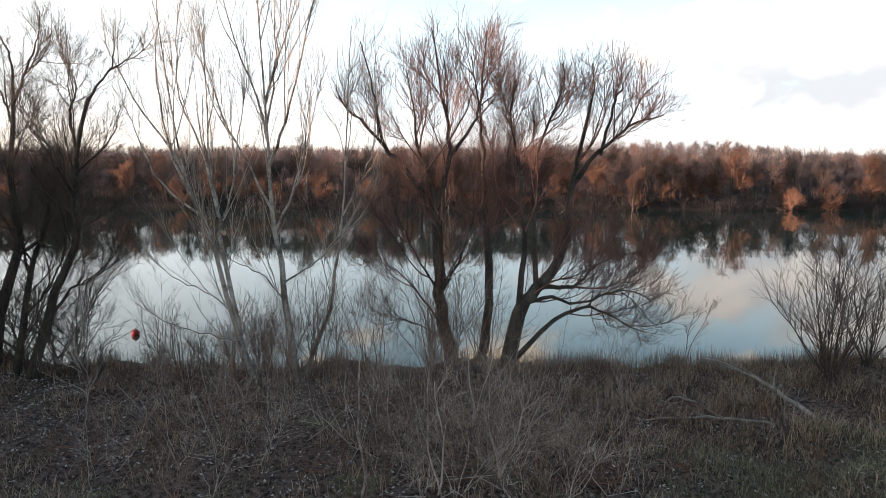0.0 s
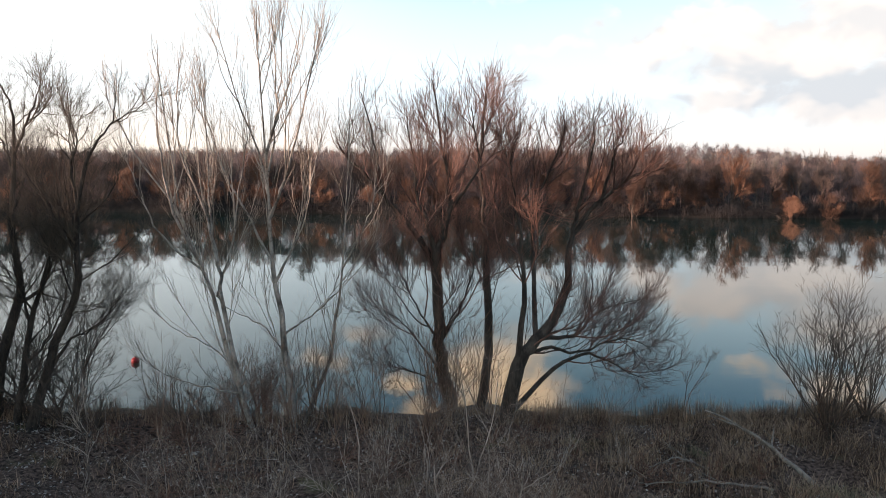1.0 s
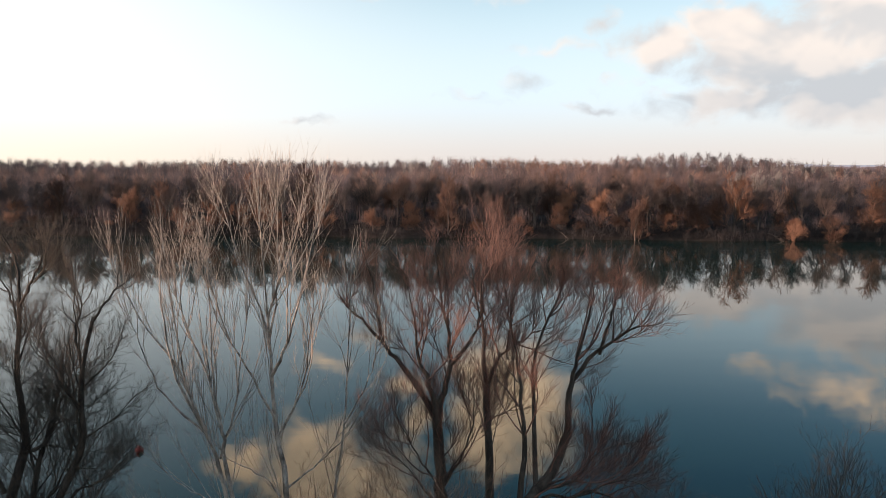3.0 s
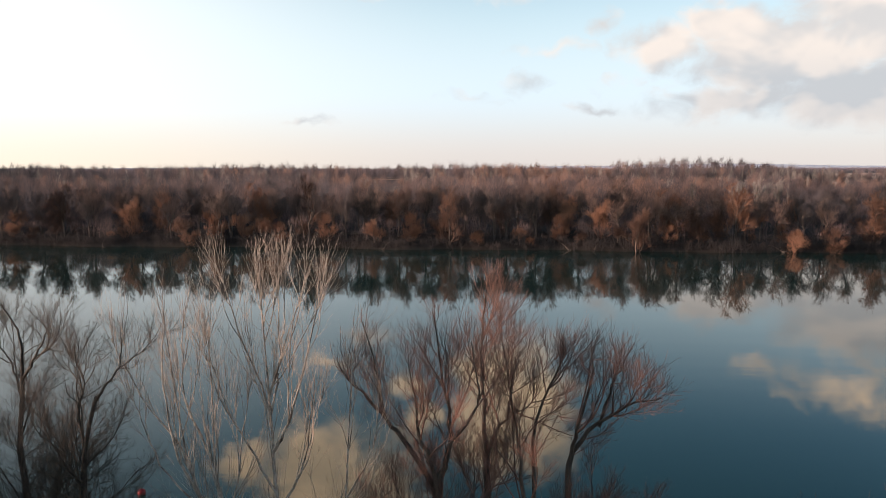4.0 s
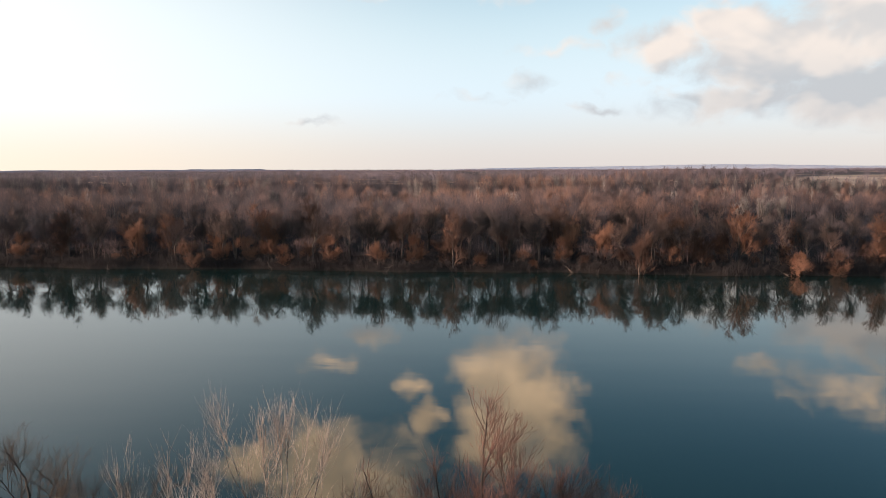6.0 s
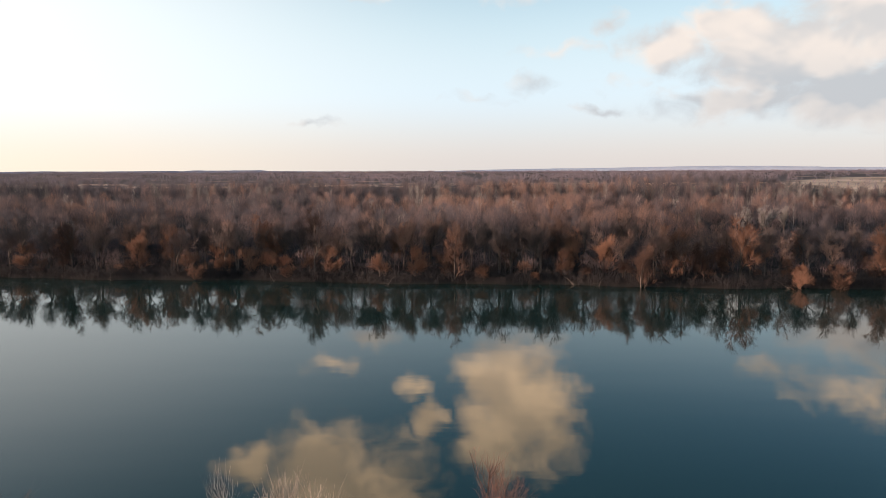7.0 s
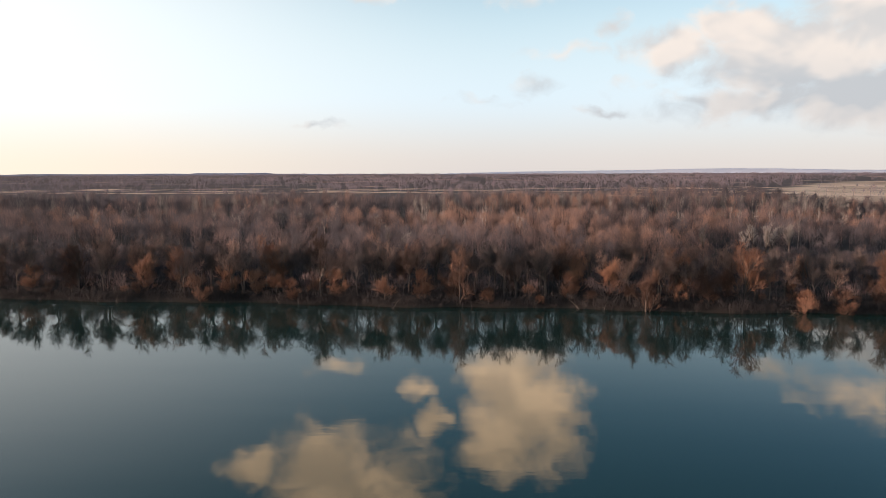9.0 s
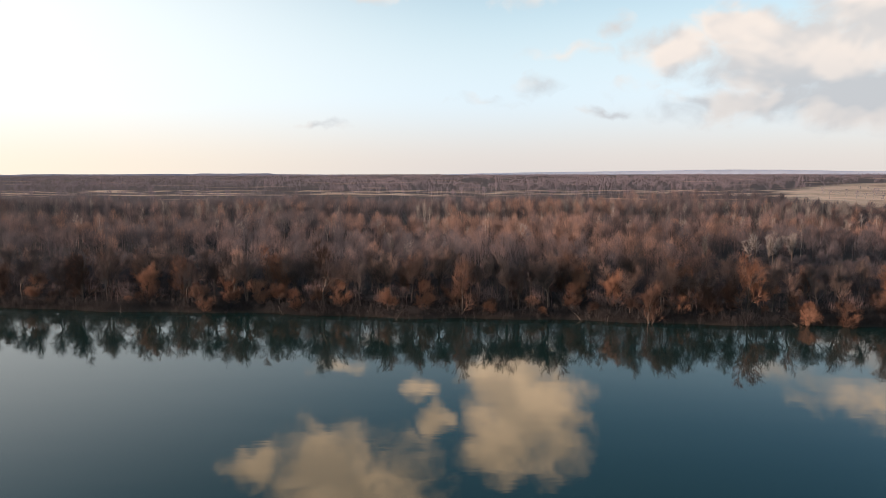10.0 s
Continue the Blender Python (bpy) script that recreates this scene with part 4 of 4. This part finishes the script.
MODELS = {
    "tall": [far_tree_model("bare_tree", "tall bare brown tree on the far bank", h, w, FAR_TWIG) for h, w in ((11.4, 3.4), (10.4, 3.8), (12.2, 3.4), (10.8, 4.0))],
    "twin": [far_tree_model("bare_tree", "forked bare brown tree on the far bank", h, w, FAR_TWIG, limbs=4, fine=5, trunks=2) for h, w in ((11.2, 3.6), (10.2, 3.8))],
    "russet": [far_tree_model("russet_tree", "bushy russet-twigged willow by the water", h, w, FAR_ORANGE, 0.03, 10, 34, 0.55, 7, low=0) for h, w in ((8.6, 3.2), (10.6, 3.8), (6.6, 2.8))],
    "pale": [far_tree_model("pale_tree", "slim pale bare poplar in the far woods", h, w, FAR_PALE, 0.3, 6, 20, 0.7, 2) for h, w in ((11.5, 2.4), (12.5, 2.2))],
    "bush": [far_tree_model("bank_bush", "low russet bush on the far water line", h, w, FAR_ORANGE, 0.03, 4, 45, 0.3, 3, trunks=2) for h, w in ((3.0, 1.9), (4.0, 2.3))],
}
USED = {}


def plant(kind, k, x, y, size=1.0, turn=None, tilt=0.0):
    model = MODELS[kind][k % len(MODELS[kind])]
    z = float(ground_height(x, y))
    z = max(z, -0.2) - (0.9 if kind == "russet" else 0.0)
    m = pose(x, y, z, tilt, 0, rng.uniform(0, 360) if turn is None else turn) @ Matrix.Diagonal((size, size, size * rng.uniform(0.93, 1.07), 1))
    if model.name in USED:
        return copy_thing(model, m)
    USED[model.name] = True
    model.matrix_basis = m
    return model


def snag(x, turn, length):
    """A dead bough that hangs from the far bank into the water."""
    y = float(far_edge(x)) + 0.8
    ob = thing("driftwood", "grey-brown dead bough hanging into the river", "driftwood", (x, y, 1.0), "driftwood on the far bank")
    ob.rotation_euler = (0, 0, radians(turn))
    p = spline([(0, 0.6, 0.1), (0, -0.5, 0.1), (0.2, -length * 0.6, -0.5), (0.4, -length, -1.05)], 9) + rng.normal(size=(9, 3)) * 0.05
    r = np.linspace(0.08, 0.02, 9)
    h = Heap()
    tubes(h, p[None], r[None], 6)
    part("stem", h.mesh("stem", DRIFT, True), ob)
    P, R = shoots(p[None], r[None], 7, 1.3, 45, 0.035, 5, 0.3, 0.15, 0.3, 1.0)
    for k in range(7):
        h = Heap()
        tubes(h, P[k:k + 1], R[k:k + 1], 4)
        part("side_branch", h.mesh("side_branch", DRIFT), ob)


for x, turn, length in ((-38, 20, 3.0), (-13, -25, 3.4), (19.5, 15, 3.2), (26, -30, 2.8), (-70, 10, 2.6), (57, 25, 3.0)):
    snag(x, turn, length)


# trees that stand out
for kind, k, x, y, size in (
        ("russet", 1, -80.0, 150.0, 1.08), ("twin", 0, -74.5, 151.5, 0.9), ("russet", 0, -65.6, 148.5, 1.12), ("tall", 1, -59.0, 150.5, 1.0), ("russet", 2, -52.9, 145.0, 0.95),
        ("tall", 3, -45.5, 150.0, 1.0), ("russet", 1, -41.0, 151.0, 1.0), ("russet", 2, -34.0, 144.5, 0.78), ("russet", 1, -30.0, 150.0, 1.06), ("twin", 1, -17.0, 147.5, 1.1),
        ("bush", 1, -15.9, 142.0, 1.1), ("russet", 2, -8.2, 142.8, 1.08), ("russet", 1, -1.6, 141.4, 1.06), ("bush", 0, 4.0, 140.6, 1.0), ("russet", 0, 8.5, 146.0, 1.0),
        ("twin", 1, 14.3, 147.0, 0.95), ("bush", 0, 13.9, 140.2, 0.7), ("russet", 0, 20.8, 146.0, 0.92), ("russet", 1, 22.3, 176.0, 1.1), ("russet", 0, 27.0, 143.0, 1.0),
        ("russet", 0, 32.6, 136.0, 0.98), ("russet", 1, 39.0, 141.0, 1.0), ("bush", 1, 44.0, 136.6, 1.25), ("russet", 1, 51.2, 138.5, 1.05), ("tall", 0, 58.7, 139.0, 0.8),
        ("tall", 1, 63.5, 138.5, 0.8), ("russet", 2, 67.7, 134.5, 0.9), ("bush", 0, 60.5, 134.6, 1.2), ("russet", 1, 76.0, 137.0, 0.95), ("russet", 0, 84.0, 136.0, 1.0),
        ("pale", 0, -28.5, 239.0, 1.05), ("pale", 1, 76.0, 190.0, 0.95), ("pale", 0, 72.0, 192.0, 0.9)):
    plant(kind, k, x, y, size)
for x, y in ((69.5, 188), (74.0, 187), (78.5, 193), (81.0, 190), (-122, 242), (-62, 268), (-58, 270), (12, 262), (16, 265), (20, 260), (30, 270)):
    plant("pale", int(rng.integers(0, 2)), x, y, rng.uniform(0.85, 1.0))
for k in range(104):
    x = -112 + 224 * (k + rng.uniform(0, 1)) / 104
    y = float(far_edge(x)) + rng.choice((2.0, 5.0, 8.0, 12.0)) + rng.uniform(0, 3)
    plant(rng.choice(("tall", "tall", "twin", "russet")), int(rng.integers(0, 4)), x, y, rng.uniform(0.86, 1.08) * (0.86 if x > 45 else 1.0))
for k in range(34):
    x = -115 + 230 * (k + rng.uniform(0, 1)) / 34
    plant("russet" if k % 3 == 1 else "bush", int(rng.integers(0, 3)) if k % 3 != 1 else 2, x, float(far_edge(x)) + rng.uniform(0.8, 3.5), rng.uniform(0.55, 1.0))
for k in range(22):
    y = rng.uniform(175, 330)
    plant("pale", k, rng.uniform(-0.6, 0.6) * y, y, rng.uniform(0.85, 1.05))
for models in MODELS.values():
    for model in models:
        if model.name not in USED:
            USED[model.name] = True
            x = rng.uniform(-80, 80)
            model.location = (x, float(far_edge(x)) + 8, 2.0)


# ---- woods behind ----
rng = np.random.default_rng(47)


def woods(name, label, x, y, height, width, n_twig, n_limb, twig_len, twig_r, material):
    """Many bare trees as one mesh of trunks, boughs and twigs."""
    h = Heap()
    N = len(x)
    z = ground_height(x, y) - 0.3
    base = np.stack((x, y, z), -1)
    up = np.array([0, 0, 1.0])
    tip = base + up * (height * 0.93)[:, None] + rng.normal(size=(N, 3)) * (height * 0.04)[:, None] * np.array([1, 1, 0])
    spikes(h, base, tip, np.maximum(height * 0.008, twig_r))
    for count, limb in ((n_limb, True), (n_twig, False)):
        own = np.repeat(np.arange(N), count)
        M = len(own)
        phi = rng.uniform(0, 2 * np.pi, M)
        out = np.stack((np.cos(phi), np.sin(phi), np.zeros(M)), -1)
        H, W = height[own][:, None], width[own][:, None]
        if limb:
            u = rng.uniform(0.2, 0.6, M)[:, None]
            a = base[own] + up * u * H
            b = a + out * W * rng.uniform(0.4, 0.9, M)[:, None] + up * H * rng.uniform(0.2, 0.36, M)[:, None]
            spikes(h, a, b, np.maximum(height[own] * 0.005, twig_r * 0.8), 2)
        else:
            u = rng.beta(2.6, 1.2, M)[:, None]
            rho = np.sqrt(rng.uniform(0, 1, M))[:, None] * np.sqrt(np.clip(1.02 - np.abs(u * 1.9 - 0.85) ** 2.2, 0.05, 1)) * W
            a = base[own] + out * rho * 0.85 + up * H * (0.2 + 0.74 * u)
            d = unit(out * (0.08 + 0.42 * rho / W) + up * 0.95 + rng.normal(size=(M, 3)) * 0.17)
            spikes(h, a, a + d * twig_len * rng.uniform(0.6, 1.4, M)[:, None], twig_r * rng.uniform(0.6, 1.3, M), 2)
    tagged(new(name, h.mesh(name, material)), label, "woods", kind="stuff")


def scatter(y0, y1, gap, reach=0.66):
    """Jittered grid over the ground from y0 to y1, as wide as the land seen there."""
    xs, ys = [], []
    y = y0
    while y < y1:
        w = reach * y + 16
        n = int(2 * w / gap)
        xs.append(-w + (np.arange(n) + rng.uniform(0, 1, n)) * gap)
        ys.append(y + rng.uniform(0, gap, n))
        y += gap
    return np.concatenate(xs), np.concatenate(ys)


def clear(x, y):
    """Where the trees stand: beyond the far bank, and off the open meadow."""
    edge = 366 + 8 * np.sin(x * 0.017) + 5 * np.sin(x * 0.05) - 14 * step(x, 140, 165)
    return (y > far_edge(x) + 11) & (y < edge)


def heights(x, y, low, high):
    """Tree heights that change from stand to stand."""
    s = 0.5 + 0.3 * np.sin(x * 0.061 + 1.3 * np.sin(y * 0.043)) + 0.25 * np.sin(y * 0.083 + x * 0.027)
    return low + (high - low) * np.clip(0.5 * s + 0.7 * rng.uniform(0, 1, len(x)) - 0.1, 0, 1)


for label, y0, y1, gap, low, high, wide, n_twig, n_limb, ln, r in (
        ("bare woodland close behind the far bank", 152, 210, 5.4, 5.0, 12.0, (1.7, 2.8), 270, 8, 1.25, 0.021),
        ("bare woodland further from the river", 210, 296, 6.2, 5.5, 11.6, (2.1, 3.3), 190, 6, 1.6, 0.032),
        ("tall bare trees at the far edge of the woods", 296, 376, 6.6, 11.0, 14.8, (1.9, 3.0), 150, 6, 2.2, 0.040)):
    x, y = scatter(y0, y1, gap)
    k = clear(x, y)
    x, y = x[k], y[k]
    hs, ws = heights(x, y, low, high) * (1 + 0.2 * (step(x, 62, 75) - step(x, 122, 140)) * step(y, 315, 335)) * (1 - 0.2 * step(x / y, 0.42, 0.5) * step(y, 190, 230)), rng.uniform(*wide, len(x))
    hs *= 1 - 0.6 * np.maximum(step(-x / y, 0.30, 0.38), step(x / y, 0.27, 0.33)) * (1 - step(y, 196, 208))
    stand = 0.18 * (step(y, 215, 235) - step(y, 285, 305)) - 0.34 * step(y, 315, 340) - 0.08 * (y < 200) - 0.26 * step(-x / y, 0.15, 0.42) - 0.40 * step(x / y, 0.30, 0.46) + 0.14 * step(x / y, -0.05, 0.1)
    stand += 0.5 + 0.25 * np.sin(x * 0.05 + 2 * np.sin(y * 0.03)) + rng.uniform(-0.4, 0.4, len(x))
    for tone, material, a0, a1 in (("grey-brown", WOODS_GREY, -1, 0.36), ("brown", WOODS, 0.36, 0.74), ("russet-brown", WOODS_RUSSET, 0.74, 2)):
        k = (stand >= a0) & (stand < a1)
        woods("woodland", tone + " " + label, x[k], y[k], hs[k], ws[k], n_twig, n_limb, ln, r, material)
# rows of slim pale poplars in the far woods
n = 360
x = rng.uniform(-215, 190, n)
y = 312 + 10 * np.sin(x * 0.03) + rng.normal(0, 13, n)
k = (np.sin(x * 0.057 + 1.0) + 0.7 * np.sin(x * 0.021) > -0.6) & (x < 150)
woods("woodland", "rows of slim pale poplars in the far woods", x[k], y[k], rng.uniform(10.5, 13.8, n)[k], rng.uniform(0.6, 1.2, n)[k], 30, 5, 2.2, 0.052, FAR_PALE)
n = 70
x = rng.uniform(-150, 170, n)
y = rng.uniform(215, 320, n)
woods("woodland", "scattered slim pale poplars in the woods", x, y, rng.uniform(9.0, 12.5, n), rng.uniform(0.7, 1.4, n), 32, 4, 1.5, 0.034, FAR_PALE)
# understory between the front trees
n = 1200
x = rng.uniform(-120, 125, n)
y = far_edge(x) + 2.5 + rng.uniform(0, 1, n) ** 1.3 * 34
woods("undergrowth", "low grey-brown undergrowth between the far bank trees", x, y, rng.uniform(2.0, 5.2, n), rng.uniform(1.2, 2.2, n), 55, 4, 0.9, 0.024, WOODS)
# brush along the far water line
n = 2000
x = rng.uniform(-125, 125, n)
y = far_edge(x) + rng.uniform(-0.2, 1.0, n) ** 2 * 12
woods("bank_brush", "low brush covering the far bank, coloured dark for shade", x, y, rng.uniform(0.7, 2.6, n), rng.uniform(0.6, 1.3, n), 10, 2, 0.7, 0.024, BRUSH_SHADED)
x = rng.uniform(-120, 120, 1800)
y = far_edge(x) + rng.uniform(-0.9, 1.6, 1800)
woods("bank_brush", "overhanging brush at the far water line, coloured dark for shade", x, y, rng.uniform(0.5, 1.7, 1800), rng.uniform(0.5, 1.0, 1800), 10, 2, 0.5, 0.024, BRUSH_SHADED)
# tree belts between far fields
def belt(rows, per_metre, gaps):
    xs, ys = [], []
    for d in rows:
        n = int(d * per_metre)
        bx = rng.uniform(-0.7, 0.7, n) * d
        keep = (np.abs(bx - 0.52 * d - 60) > 190) | (d < 680) | (d > 1480)
        keep &= np.sin(bx * 0.008 + d * 0.37) + 0.6 * np.sin(bx * 0.021 + d) > gaps
        xs.append(bx[keep])
        ys.append(d * (1 + rng.normal(0, 0.055, n)[keep]) + 50 * np.sin(bx[keep] * 0.006 + d))
    return np.concatenate(xs), np.concatenate(ys)


x, y = belt((640, 700, 760, 820), 0.32, 0.0)
x2, y2 = belt((985, 1075, 1150), 0.4, -0.6)
x, y = np.concatenate((x, x2)), np.concatenate((y, y2))
woods("tree_belts", "bare thickets between pale meadows", x, y, rng.uniform(4.5, 10, len(x)), rng.uniform(2.5, 4, len(x)), 18, 2, 2.4, 0.13, BELTS_HAZED)
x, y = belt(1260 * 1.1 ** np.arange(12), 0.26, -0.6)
woods("tree_belts", "belts of bare trees between distant fields", x, y, rng.uniform(5, 9, len(x)), 4 + y * 0.004, 8, 1, 3.4, 0.36, BELTS_HAZED)
n = 420
x, y = rng.uniform(330, 950, n), rng.uniform(640, 1650, n)
k = np.sin(x * 0.03 + 2 * np.sin(y * 0.02)) + rng.normal(0, 0.5, n) > 0.2
woods("meadow_scrub", "scattered bare bushes on the pale meadow", x[k], y[k], rng.uniform(2, 6, n)[k], rng.uniform(1.5, 3.5, n)[k], 24, 3, 1.6, 0.13, BELTS_HAZED)
# unseen wood added on the near side, inland, keeps low sun off the bank
x, y = rng.uniform(-62, -22, 620), rng.uniform(-45, 24, 620)
k = (y < near_edge(x) - 1) & (x < -20 - 0.5 * np.maximum(0, 5 - y))
x, y = x[k], y[k]
woods("woodland", "unseen bare woodland, added to shade the near bank", x, y, rng.uniform(5.4, 8.2, len(x)), rng.uniform(2.4, 3.4, len(x)), 110, 6, 1.8, 0.075, WOODS)


def hills(label, y0, top, material, x0=-4700, x1=4700):
    n = 220
    x = np.linspace(x0, x1, n)
    y = y0 - 0.00006 * x * x
    h = top(x) + rng.normal(0, 0.5, n)
    V = np.concatenate((np.stack((x, y, np.full(n, -5.0)), -1), np.stack((x, y + 40, h), -1), np.stack((x, y + 300, np.full(n, -5.0)), -1)))
    i = np.arange(n - 1)[:, None]
    q = np.concatenate((i + np.array([0, 1, n + 1, n]), i + n + np.array([0, 1, n + 1, n])))
    tagged(new("backdrop", mesh_of("backdrop", V, q, None, material, True)), label, "hills", kind="structure")


hills("low wooded ridge along the horizon, tinted with haze", 3900, lambda x: 4 + 2.0 * np.sin(x * 0.0031 + 1) + 1.2 * np.sin(x * 0.011) + 6 * step(-x, 500, 640) + 5 * step(-x, 1000, 1060) * step(x, -1450, -1390), HILL_HAZY)
hills("distant hills on the horizon, paled by painted haze", 4500, lambda x: 2 + 22 * step(x, -500, 1500) + 5 * np.sin(x * 0.0016) + 3 * np.sin(x * 0.0042 + 1), HILL_PALE_HAZY)
